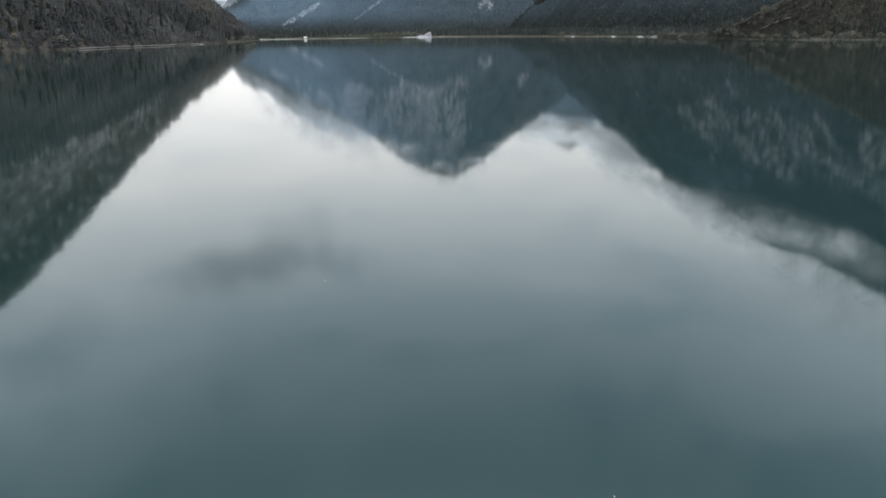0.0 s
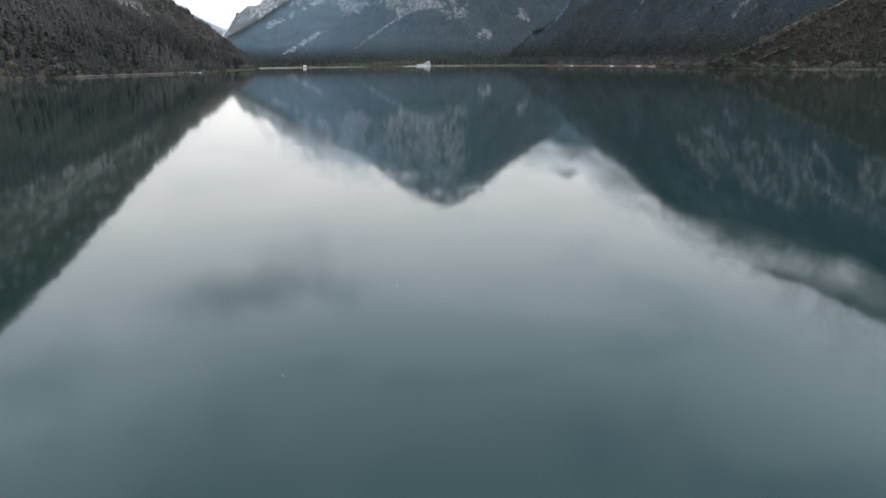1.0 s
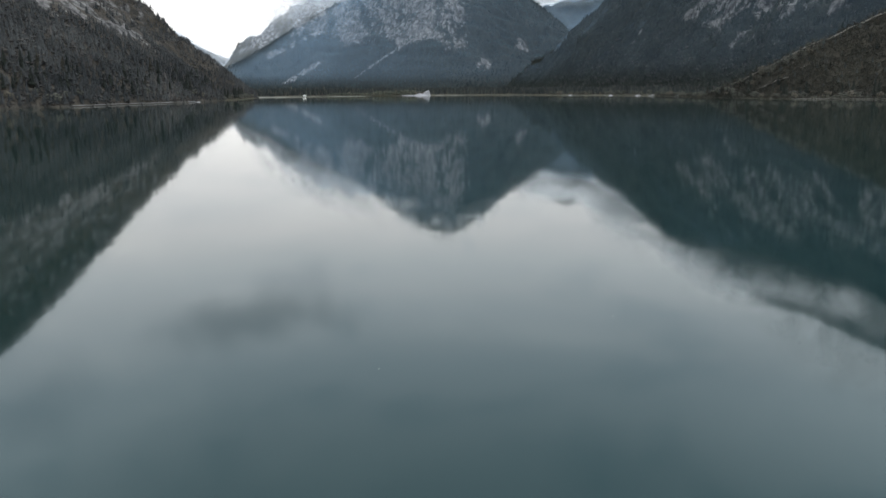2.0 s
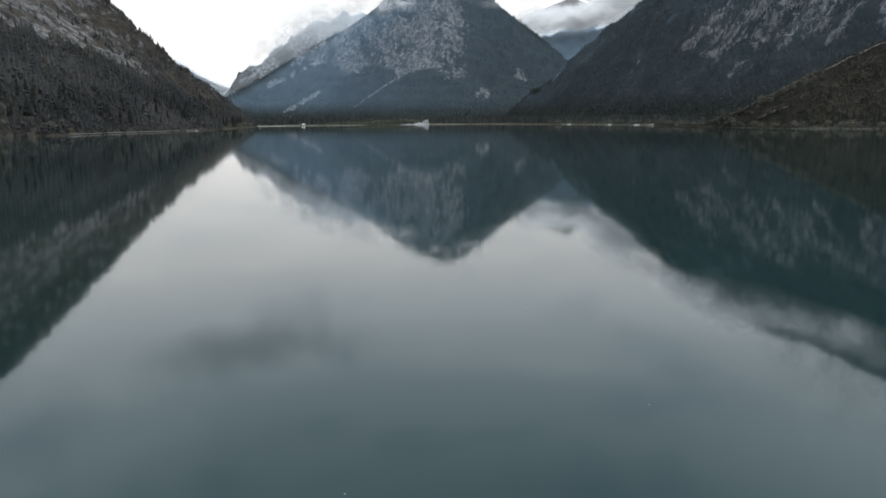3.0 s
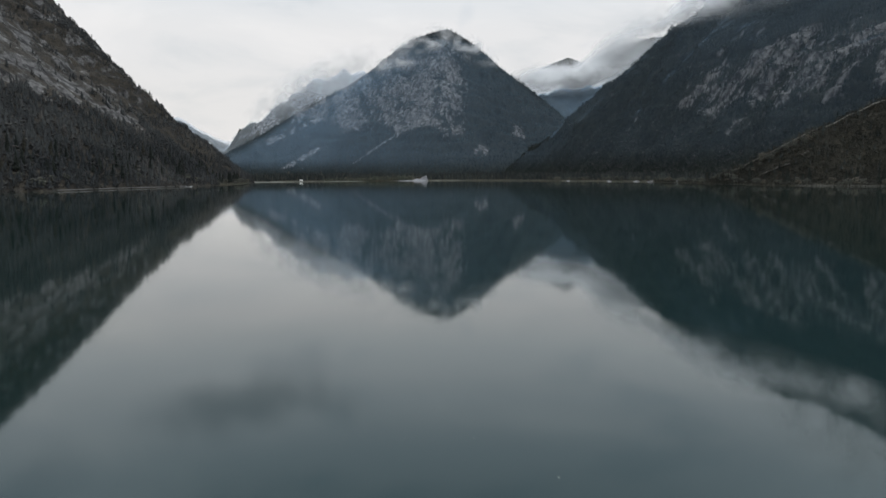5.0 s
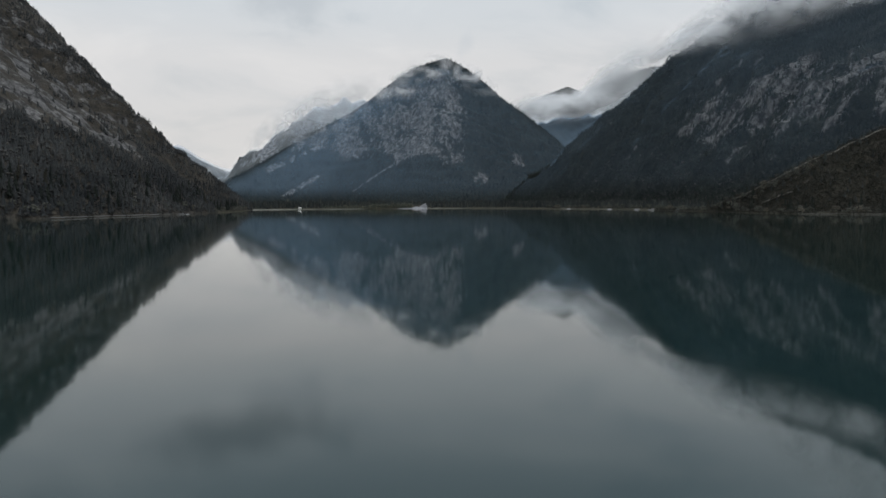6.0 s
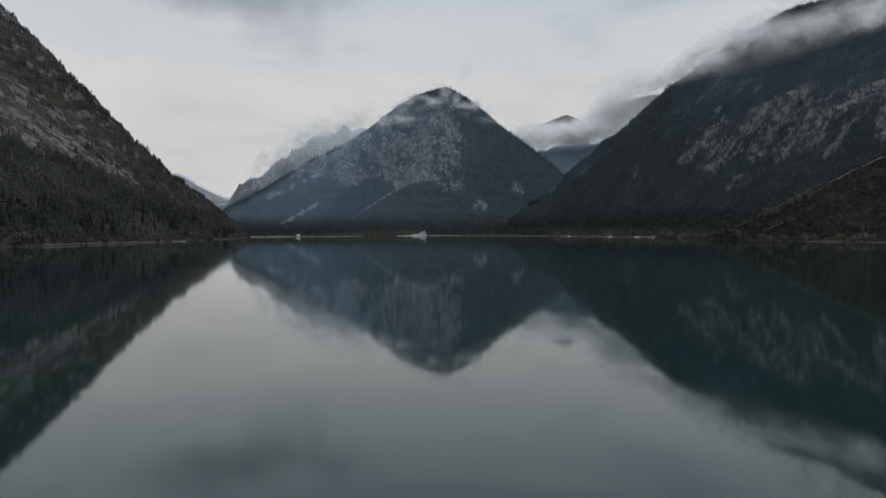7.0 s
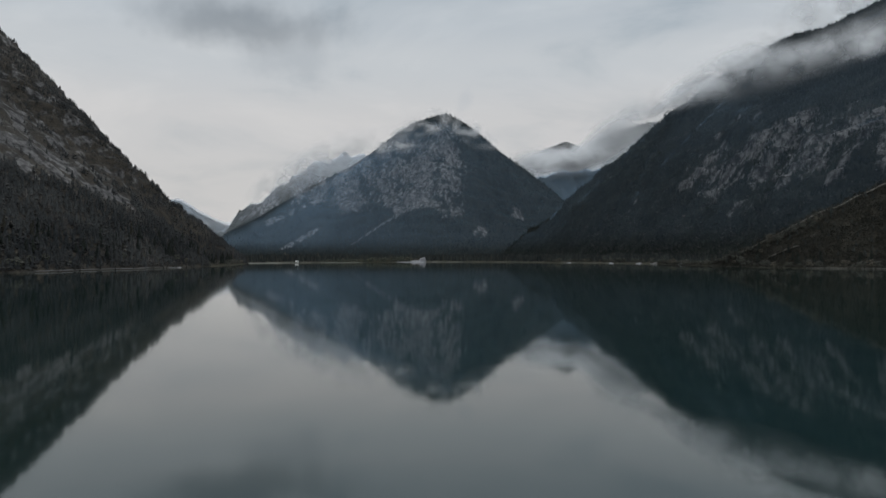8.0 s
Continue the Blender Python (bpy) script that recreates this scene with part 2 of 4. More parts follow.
m.color(m.ramp(m.noise(4.0, 5.0, 0.6, (1, 1, 0.15)), [(0.3, (0.16, 0.13, 0.10)), (0.7, (0.30, 0.25, 0.20))])).bump(m.noise(6.0), 0.3, 0.02)
MAT_TIMBER = m.m
m = Mat("window_glass", 0.08, 0.5)
m.color((0.03, 0.035, 0.04))
MAT_PANE = m.m


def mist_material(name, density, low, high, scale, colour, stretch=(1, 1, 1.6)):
    """Thin cloud, or haze painted as a tinted sheet, with gaps. It thins out towards the edges of its own box
    (attribute 'thin').
    """
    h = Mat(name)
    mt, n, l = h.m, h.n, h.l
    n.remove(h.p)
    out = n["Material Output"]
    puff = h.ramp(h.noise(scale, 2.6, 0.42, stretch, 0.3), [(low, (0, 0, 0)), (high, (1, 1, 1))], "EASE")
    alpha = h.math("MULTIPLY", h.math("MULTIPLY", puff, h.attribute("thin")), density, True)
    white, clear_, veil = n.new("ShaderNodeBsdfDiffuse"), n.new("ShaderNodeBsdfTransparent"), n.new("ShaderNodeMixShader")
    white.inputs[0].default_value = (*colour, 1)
    # fixed normal, tilted up and southward, keeps every sheet evenly bright
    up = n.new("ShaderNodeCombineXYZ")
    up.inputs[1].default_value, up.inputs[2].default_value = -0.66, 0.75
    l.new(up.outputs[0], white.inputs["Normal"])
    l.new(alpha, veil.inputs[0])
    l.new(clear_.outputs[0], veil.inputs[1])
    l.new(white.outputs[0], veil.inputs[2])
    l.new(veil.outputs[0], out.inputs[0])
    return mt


MAT_CLOUD = mist_material("cloud_droplets", 0.80, 0.30, 0.76, 0.0120, (0.76, 0.77, 0.785))
MAT_BANK = mist_material("cloud_bank_droplets", 0.96, 0.20, 0.60, 0.008, (0.74, 0.75, 0.765))
MAT_WISP = mist_material("wisp_droplets", 0.50, 0.24, 0.82, 0.011, (0.80, 0.81, 0.825))
MAT_SCRAP = mist_material("scrap_droplets", 0.76, 0.32, 0.74, 0.014, (0.86, 0.87, 0.885))
# pale and blue tints put distance haze into colour; white is fog
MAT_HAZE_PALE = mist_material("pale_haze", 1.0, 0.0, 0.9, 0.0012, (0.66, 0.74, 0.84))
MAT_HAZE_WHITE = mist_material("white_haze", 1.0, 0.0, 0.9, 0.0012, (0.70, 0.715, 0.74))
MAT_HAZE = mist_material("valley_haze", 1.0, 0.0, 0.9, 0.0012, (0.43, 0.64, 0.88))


# ---- noise and lake outline ----
RNG = np.random.RandomState(7)
PERM = RNG.permutation(1024)
GRADS = np.stack([np.cos(np.arange(1024) * 2.399), np.sin(np.arange(1024) * 2.399)], 1)


def perlin(x, y):
    xi, yi = np.floor(x).astype(int), np.floor(y).astype(int)
    xf, yf = x - xi, y - yi
    u, v = xf**3 * (xf * (xf * 6 - 15) + 10), yf**3 * (yf * (yf * 6 - 15) + 10)

    def corner(i, j):
        g = GRADS[PERM[(PERM[(xi + i) & 1023] + yi + j) & 1023]]
        return g[..., 0] * (xf - i) + g[..., 1] * (yf - j)

    a = corner(0, 0) * (1 - u) + corner(1, 0) * u
    b = corner(0, 1) * (1 - u) + corner(1, 1) * u
    return (a * (1 - v) + b * v) * 1.5


def fbm(x, y, size, octaves=4, gain=0.5):
    total, amp = 0.0, 1.0
    for k in range(octaves):
        total = total + amp * perlin(x / size + 17.3 * k, y / size - 9.1 * k)
        size, amp = size / 2.03, amp * gain
    return total


def ridged(x, y, size, octaves=4, gain=0.5):
    total, amp = 0.0, 1.0
    for k in range(octaves):
        total = total + amp * (1 - 2 * np.abs(perlin(x / size + 31.7 * k, y / size + 5.9 * k)))
        size, amp = size / 2.1, amp * gain
    return total


def ease(a, b, x):
    t = np.clip((x - a) / (b - a), 0, 1)
    return t * t * (3 - 2 * t)


SHORE = [(-520, -700), (-480, 0), (-400, 300), (-315, 520), (-275, 620), (-248, 780), (-240, 950), (-262, 1120), (-275, 1200), (-225, 1255), (-120, 1335), (-60, 1372), (0, 1400), (60, 1385), (150, 1330), (235, 1220), (285, 1110), (300, 1000), (305, 900), (310, 840), (318, 770), (335, 722), (385, 688), (460, 610), (620, 400), (720, -700)]


def off_shore(x, y):
    """Metres from the waterline, positive on land; the line wanders by a few metres."""
    d = np.full(np.shape(x), 1e9)
    inside = np.zeros(np.shape(x), bool)
    for (ax, ay), (bx, by) in zip(SHORE, SHORE[1:] + SHORE[:1]):
        t = np.clip(((x - ax) * (bx - ax) + (y - ay) * (by - ay)) / ((bx - ax) ** 2 + (by - ay) ** 2), 0, 1)
        d = np.minimum(d, np.hypot(x - ax - t * (bx - ax), y - ay - t * (by - ay)))
        if ay != by:
            inside ^= ((ay > y) != (by > y)) & (x < (bx - ax) * (y - ay) / (by - ay) + ax)
    return np.where(inside, -d, d) + 5.0 * fbm(x, y, 70.0, 3)


def crest(x, y, line, front, back):
    """Height of a ridge that falls from its crest line with one slope towards the lake side (smaller y) and another behind."""
    best = np.full(np.shape(x), -1e9)
    for (ax, ay, az), (bx, by, bz) in zip(line, line[1:]):
        t = np.clip(((x - ax) * (bx - ax) + (y - ay) * (by - ay)) / ((bx - ax) ** 2 + (by - ay) ** 2), 0, 1)
        px, py, pz = ax + t * (bx - ax), ay + t * (by - ay), az + t * (bz - az)
        dx, dy = x - px, y - py
        side = ((bx - ax) * dy - (by - ay) * dx)
        k = np.where(side > 0, front, back) if bx < ax else np.where(side < 0, front, back)
        best = np.maximum(best, pz - k * np.hypot(dx, dy))
    return best


def along(x, y, line, front, back):
    """Height of a ridge whose crest line runs from west to east."""
    px, py, pz = (np.array(v, float) for v in zip(*line))
    zc, yc = np.interp(x, px, pz), np.interp(x, px, py)
    zc = zc - 0.65 * (np.maximum(px[0] - x, 0) + np.maximum(x - px[-1], 0))
    return zc - np.where(y < yc, front * (yc - y), back * (y - yc))


def soft_min(a, b, k):
    h = np.clip(0.5 + 0.5 * (b - a) / k, 0, 1)
    return b * (1 - h) + a * h - k * h * (1 - h)


def soft_max(a, b, k):
    return -soft_min(-a, -b, k)


def ledges(h, x, y, rise, weight):
    """Rock steps: flat ledges with steep risers between them, broken up along the slope."""
    q = h / rise + 1.3 * fbm(x, y, 6 * rise, 3)
    step = np.floor(q) + ease(0.45, 0.95, q - np.floor(q))
    return h + weight * rise * (step - q)


# ---- mountain shapes: heights and bare rock ----
WEST_SPUR = [(-948, 1380, 570), (-703, 1303, 392), (-585, 1253, 281), (-496, 1220, 191), (-450, 1203, 140), (-384, 1183, 85), (-312, 1163, 45), (-268, 1150, 10), (-245, 1142, -6)]
WEST_WALL = [(-948, 1380, 575), (-703, 1303, 378), (-690, 1000, 355), (-650, 600, 335), (-640, 250, 300), (-700, -300, 300)]
EAST_CREST = [(190, 2330, 10), (293, 2270, 86), (368, 2220, 163), (441, 2190, 218), (533, 2170, 302), (587, 2150, 353), (659, 2130, 419), (787, 2130, 503), (972, 2130, 606), (1096, 2130, 640), (1232, 2130, 712), (1700, 2080, 900)]
HILL_CREST = [(300, 905, 0), (317, 870, 13), (366, 850, 37), (386, 850, 48), (468, 870, 79), (620, 930, 142), (800, 1000, 218)]
NORTH_CREST = [(-850, 2750, 5), (-767, 2870, 106), (-696, 3020, 166), (-545, 3170, 284), (-370, 3270, 390), (-280, 3290, 454), (-180, 3320, 537), (-90, 3340, 595), (-10, 3350, 622), (45, 3370, 640), (120, 3340, 594), (200, 3300, 525), (270, 3260, 455), (370, 3180, 370), (480, 3080, 262), (560, 2950, 150), (640, 2800, 20)]
REAR_LEFT = [(-1120, 3850, 90), (-1045, 3900, 182), (-936, 3950, 272), (-840, 3960, 338), (-741, 3970, 408), (-640, 3970, 470), (-538, 3970, 515), (-430, 3980, 530), (-300, 3990, 500)]
FAR_LEFT = [(-2100, 4450, 300), (-1800, 4600, 325), (-1570, 4650, 354), (-1440, 4650, 278), (-1290, 4650, 206), (-1000, 4650, 150), (-700, 4650, 120)]
REAR_RIGHT = [(300, 4450, 480), (520, 4470, 560), (620, 4470, 632), (761, 4470, 686), (867, 4470, 645), (950, 4470, 690), (1060, 4470, 750), (1250, 4470, 800), (1600, 4470, 800)]
LOW_GAP = [(300, 3900, 310), (430, 3900, 375), (560, 3900, 424), (625, 3900, 440), (690, 3900, 422), (760, 3900, 446), (900, 3900, 470)]


def west_height(x, y):
    s = off_shore(x, y)
    h = soft_max(along(x, y, WEST_SPUR, 0.62, 0.8), crest(x, y, WEST_WALL, 0.80, 0.80) - 0.24 * np.maximum(y - 880, 0), 20.0)
    rough = ease(0, 160, s)
    h = h + rough * (9 * ridged(x, y * 0.8, 130.0, 4) - 5) + rough * 3.0 * fbm(x, y, 22.0, 3)
    crag = ease(55, 90, h)
    h = h + crag * (ledges(h, x, y, 24.0, 0.75) - h) + 2.2 * crag * ridged(x, y, 30.0, 3, 0.6)
    return soft_min(h, (0.78 + 0.045 * ease(1050, 1130, y)) * s - 0.3 + 5.0 * rough * fbm(x, y, 60.0, 3), 10.0)


def west_treeline(x, y):
    return np.clip(82 - 0.2 * (y - 750), 44, 96) + 14 * fbm(x, y, 80.0, 3)


def west_rock(x, y, z):
    """A pale band above the trees that sinks towards the spur, broken ribs in brown turf above it."""
    foot = west_treeline(x, y)
    mottle = 0.50 + 0.9 * fbm(x, y * 0.7, 24.0, 4)
    band = ease(foot - 8, foot + 10, z) * ease(foot + 62, foot + 34, z)
    ribs = ease(foot + 20, foot + 60, z) * (0.18 + 0.9 * fbm(x, 0.8 * y, 24.0, 4) + 0.32 * ease(1060, 880, y))
    return np.clip(band * mottle * ease(1110, 990, y) + np.clip(ribs, 0, 0.6), 0, 1) * (1 - 0.9 * ease(-430, -370, x) * ease(930, 1010, y))


def east_height(x, y):
    s = off_shore(x, y)
    h = along(x, y, EAST_CREST, 0.25, 0.7)
    u, v = 0.36 * x - 0.93 * y, 0.93 * x + 0.36 * y
    u = u + 35 * fbm(x, y, 170.0, 2)
    rough = ease(0, 260, s) * ease(-10, 90, h)
    near_crest = 1 - 0.75 * ease(110, 0, np.abs(y - 2150))
    h = h + rough * near_crest * (26 * ridged(u, 0.3 * v, 170.0, 5, 0.55) - 12)
    h = h + rough * near_crest * (ledges(h, x, y, 34.0, 0.6) - h)
    return soft_min(h, 0.55 * s + 2, 25.0)


def east_rock(x, y, z):
    """A torn cliff across the middle of the slope, slanting gullies through it, scraps of rock to both sides."""
    u, v = 0.36 * x - 0.93 * y, 0.93 * x + 0.36 * y
    p = u - 0.25 * (z - 150) + 20 * fbm(x, y, 150.0, 2)
    rib, fine = fbm(p, 0.20 * v, 62.0, 4), fbm(p + 400, 0.28 * v, 15.0, 3)
    cliff = ease(108, 142, z + 30 * fbm(x, y, 90.0, 2)) * ease(272, 222, z - 45 * ease(-1190, -1040, u) + 40 * fbm(x, y, 110.0, 2)) * ease(-1350, -1295, u + 40 * fbm(x, y, 70.0, 2))
    value = cliff * (0.46 + 0.95 * rib + 0.6 * fine + 0.14 * ease(-1310, -1270, u) * ease(-1130, -1180, u))
    slit = np.clip(1.7 * fbm(p + 70, 0.16 * v, 20.0, 3) - 0.22, 0, 0.6)
    value = value + slit * ease(88, 112, z) * ease(178, 150, z) * ease(-1510, -1450, u) * ease(-1240, -1320, u)
    value = value + 0.8 * slit * ease(225, 250, z) * ease(345, 315, z) * ease(-1560, -1480, u) * ease(-1100, -1200, u)
    value = value + 0.42 * ease(200, 212, z) * ease(246, 234, z) * ease(-1850, -1800, u) * ease(-1670, -1720, u) * (0.6 + fine)
    for u0, z0, z1, lean, wide in ((-1057, 82, 138, 1.75, 9), (-1084, 72, 104, 0.6, 10), (-1010, 70, 96, 1.9, 5), (-1190, 96, 150, 0.9, 8)):
        line = np.abs(u - u0 - lean * (z - z0) + 6 * fbm(x, y, 40.0, 2))
        value = value + 0.62 * ease(wide, 0.35 * wide, line) * ease(z0 - 6, z0 + 8, z) * ease(z1 + 15, z1, z)
    return np.clip(value, 0, 1)


def hill_height(x, y):
    s = off_shore(x, y)
    h = along(x, y, HILL_CREST, 0.36, 0.5)
    rough = ease(0, 90, s)
    h = h + rough * (3.5 * ridged(x, y, 70.0, 4) - 1.5)
    return soft_min(h, 0.75 * s + 1.0, 6.0)


def hill_rock(x, y, z):
    return 0.28 * np.clip(fbm(x, y, 40.0, 3), 0, 1)


def north_height(x, y):
    h = along(x, y, NORTH_CREST, 0.64, 0.8)
    front = np.interp(x, [p[0] for p in NORTH_CREST], [p[1] for p in NORTH_CREST]) - y
    rough = ease(0, 160, h) * ease(-10, 170, front)
    h = h + rough * (34 * ridged(x, 0.45 * y, 240.0, 5, 0.55) - 18)
    return h + rough * (ledges(h, x, y, 50.0, 0.5) - h)


def north_rock(x, y, z):
    """Finely torn rock on the upper face, a grey rib down its middle, scree runs and bare patches below."""
    streak = fbm(x + 0.35 * z, 0.35 * y, 75.0, 4)
    torn = 0.5 + 0.9 * fbm(x, z * 1.3, 35.0, 3)
    fleck = fbm(x, z * 1.2, 17.0, 3)
    foot = 168 + 46 * ease(-250, -520, x) - 26 * ease(-60, 60, x) + 34 * fbm(x, z, 80.0, 3)
    zone = ease(foot - 14, foot + 22, z) * ease(190, 40, x + 30 * fbm(x, z, 90.0, 2)) * (1 - 0.45 * ease(420, 520, z))
    rib = ease(30, 8, np.abs(x - 20 - 0.28 * (z - 240) + 10 * fbm(x, z, 50.0, 2))) * ease(170, 200, z) * ease(440, 380, z)
    skirt = ease(26, 8, np.abs(z - 150 - 0.42 * (x + 640) + 14 * fbm(x, z, 60.0, 2))) * ease(-700, -650, x) * ease(-420, -480, x)
    scree = ease(10, 2, np.abs(x + 280 - 1.56 * (z - 58))) * ease(34, 62, z) * ease(190, 150, z)
    fan = ease(30, 8, np.abs(x + 540 - 1.55 * (z - 42))) * ease(25, 42, z) * ease(130, 95, z)
    patch = ease(38, 8, np.hypot(x - 148, (z - 87) * 1.2)) + ease(42, 12, np.hypot(x - 294, (z - 164) * 1.1))
    return np.clip(zone * (0.58 + 0.5 * streak + 0.35 * fleck) + 0.35 * rib * torn + 1.05 * skirt * torn + 1.1 * scree * (0.7 + 0.3 * torn) + fan * (0.45 + 0.8 * torn) + 1.3 * patch * torn, 0, 1)


def rear_left_height(x, y):
    h = along(x, y, REAR_LEFT, 0.7, 0.8)
    return h + ease(0, 100, h) * ease(4080, 3960, y) * (28 * ridged(x, 0.6 * y, 120.0, 5, 0.58) - 20)


def rear_rock(x, y, z):
    return np.clip(ease(130, 260, z) * (0.5 + 0.9 * fbm(x, 0.4 * y, 90.0, 4)), 0, 1)


def far_left_height(x, y):
    h = along(x, y, FAR_LEFT, 0.5, 0.6)
    return h + ease(0, 120, h) * 10 * fbm(x, y, 200.0, 4)


def rear_right_height(x, y):
    h = along(x, y, REAR_RIGHT, 0.75, 0.8)
    return h + ease(0, 120, h) * ease(4480, 4350, y) * (22 * ridged(x, 0.6 * y, 220.0, 5, 0.55) - 14)


def low_gap_height(x, y):
    h = along(x, y, LOW_GAP, 0.55, 0.8)
    return h + ease(0, 120, h) * (16 * ridged(x, 0.6 * y, 120.0, 4, 0.55) - 10)


def grid_mesh(name, xs, ys, z, keep, material, rock=None, attr="rock"):
    """A terrain sheet on a grid; cells wholly out of keep are left away."""
    ny, nx = z.shape
    idx = np.arange(nx * ny).reshape(ny, nx)
    quads = np.stack([idx[:-1, :-1], idx[:-1, 1:], idx[1:, 1:], idx[1:, :-1]], -1).reshape(-1, 4)
    quads = quads[keep.ravel()[quads].any(1)]
    used = np.unique(quads)
    remap = np.full(nx * ny, -1)
    remap[used] = np.arange(len(used))
    gx, gy = np.meshgrid(xs, ys)
    verts = np.stack([gx.ravel(), gy.ravel(), z.ravel()], 1)[used]
    quads = remap[quads]
    me = bpy.data.meshes.new(name)
    me.vertices.add(len(verts))
    me.vertices.foreach_set("co", verts.astype(np.float32).ravel())
    me.loops.add(quads.size)
    me.loops.foreach_set("vertex_index", quads.astype(np.int32).ravel())
    me.polygons.add(len(quads))
    me.polygons.foreach_set("loop_start", np.arange(0, quads.size, 4, dtype=np.int32))
    me.polygons.foreach_set("use_smooth", np.ones(len(quads), bool))
    if rock is not None:
        a = me.attributes.new(attr, "FLOAT", "POINT")
        a.data.foreach_set("value", rock.ravel()[used].astype(np.float32))
    me.materials.append(material)
    me.update(calc_edges=True)
    return new(name, me)


def mountain(name, height, rock, box, step, material, label):
    x0, x1, y0, y1 = box
    xs, ys = np.arange(x0, x1 + step, step), np.arange(y0, y1 + step, step)
    gx, gy = np.meshgrid(xs, ys)
    z = height(gx, gy)
    dy, dx = np.gradient(z, step)
    bare = rock(gx, gy, z) * (0.72 + 0.55 * ease(0.45, 1.2, np.hypot(dx, dy)))
    ob = grid_mesh(name, xs, ys, np.maximum(z, -6.0), z > -5.0, material, bare)
    return tagged(ob, label, "mountain", kind="structure")


mountain("mountain_west", west_height, west_rock, (-1250, -225, -300, 1900), 4.0, MAT_WEST_SLOPE, "steep wooded mountainside with a pale limestone band above the lake")
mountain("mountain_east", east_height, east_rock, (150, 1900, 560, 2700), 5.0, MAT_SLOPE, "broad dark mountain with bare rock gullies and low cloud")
mountain("hillside_east", hill_height, hill_rock, (240, 1100, 560, 1500), 4.5, MAT_HILL, "brown autumn hillside with scrub running down to the lake")
mountain("mountain_north", north_height, north_rock, (-1150, 1000, 2050, 4200), 6.5, MAT_HAZED_SLOPE, "pyramid-shaped mountain with rock ribs at the valley's end")
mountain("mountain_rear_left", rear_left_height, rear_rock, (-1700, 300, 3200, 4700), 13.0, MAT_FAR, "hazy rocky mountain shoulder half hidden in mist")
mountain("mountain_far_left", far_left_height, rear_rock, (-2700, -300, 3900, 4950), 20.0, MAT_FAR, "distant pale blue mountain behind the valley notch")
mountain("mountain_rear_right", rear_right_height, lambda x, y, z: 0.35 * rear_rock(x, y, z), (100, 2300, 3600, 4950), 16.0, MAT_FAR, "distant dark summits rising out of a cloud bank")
mountain("mountain_gap", low_gap_height, lambda x, y, z: 0.3 * rear_rock(x, y, z), (150, 1100, 3300, 4300), 14.0, MAT_HAZED_SLOPE, "dark wooded ridge under the cloud bank in the gap")


# ---- ground and lake ----
def ground_height(x, y):
    s = off_shore(x, y)
    return np.where(s > 0, np.minimum(0.10 * s, 2.0 + 0.004 * s) + 0.3 * fbm(x, y, 60.0, 3) * ease(5, 60, s), np.maximum(0.15 * s, -7.0))


coarse = np.concatenate([np.arange(-40000, -900, 1500.0), np.arange(-900, 900, 12.0), np.arange(900, 40001, 1500.0)])
deep = np.concatenate([np.arange(-40000, -800, 1500.0), np.arange(-800, 300, 60.0), np.arange(300, 1520, 8.0), np.arange(1520, 3000, 60.0), np.arange(3000, 60001, 1500.0)])
gx, gy = np.meshgrid(coarse, deep)
ground = grid_mesh("ground", coarse, deep, ground_height(gx, gy), np.ones(gx.shape, bool), MAT_GROUND, ease(9, 3, off_shore(gx, gy) + 9 * fbm(gx, gy, 60.0, 3) + 2.0) * ease(1080, 1180, gy) * (0.2 + 0.8 * ease(50, 5, gx)), "beach")
tagged(ground, "valley floor of meadow and pale gravel beach round the lake", "ground", kind="structure")

bm = bmesh.new()
bmesh.ops.create_grid(bm, x_segments=8, y_segments=8, size=1.0)
bmesh.ops.scale(bm, vec=(900, 1120, 1), verts=bm.verts)
bmesh.ops.translate(bm, vec=(0, 330, 0), verts=bm.verts)
me = bpy.data.meshes.new("lake")
bm.to_mesh(me)
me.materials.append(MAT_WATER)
tagged(new("lake", me), "calm teal mountain lake mirroring peaks and clouds", "lake", kind="structure")


# ---- things: helpers ----
def mesh_from(name, verts, faces, material, attrs=None, smooth=False):
    me = bpy.data.meshes.new(name)
    verts, faces = np.asarray(verts, np.float32), np.asarray(faces, np.int32)
    me.vertices.add(len(verts))
    me.vertices.foreach_set("co", verts.ravel())
    me.loops.add(faces.size)
    me.loops.foreach_set("vertex_index", faces.ravel())
    me.polygons.add(len(faces))
    me.polygons.foreach_set("loop_start", np.arange(0, faces.size, faces.shape[1], dtype=np.int32))
    me.polygons.foreach_set("use_smooth", np.full(len(faces), smooth))
    for key, values in (attrs or {}).items():
        me.attributes.new(key, "FLOAT", "POINT").data.foreach_set("value", np.asarray(values, np.float32))
    me.materials.append(material)
    me.update(calc_edges=True)
    return me


def part(name, bm, material, parent, label=""):
    me = bpy.data.meshes.new(name)
    bm.to_mesh(me)
    bm.free()
    me.materials.append(material)
    ob = new(name, me)
    ob.parent = parent
    return tagged(ob, label)


def block(x0, x1, y0, y1, z0, z1, bevel=0.03):
    bm = bmesh.new()
    bmesh.ops.create_cube(bm, size=1.0, matrix=Matrix.Translation(((x0 + x1) / 2, (y0 + y1) / 2, (z0 + z1) / 2)) @ Matrix.Diagonal((x1 - x0, y1 - y0, z1 - z0, 1)))
    bmesh.ops.bevel(bm, geom=bm.edges[:], offset=bevel, segments=1, affect="EDGES")
    return bm


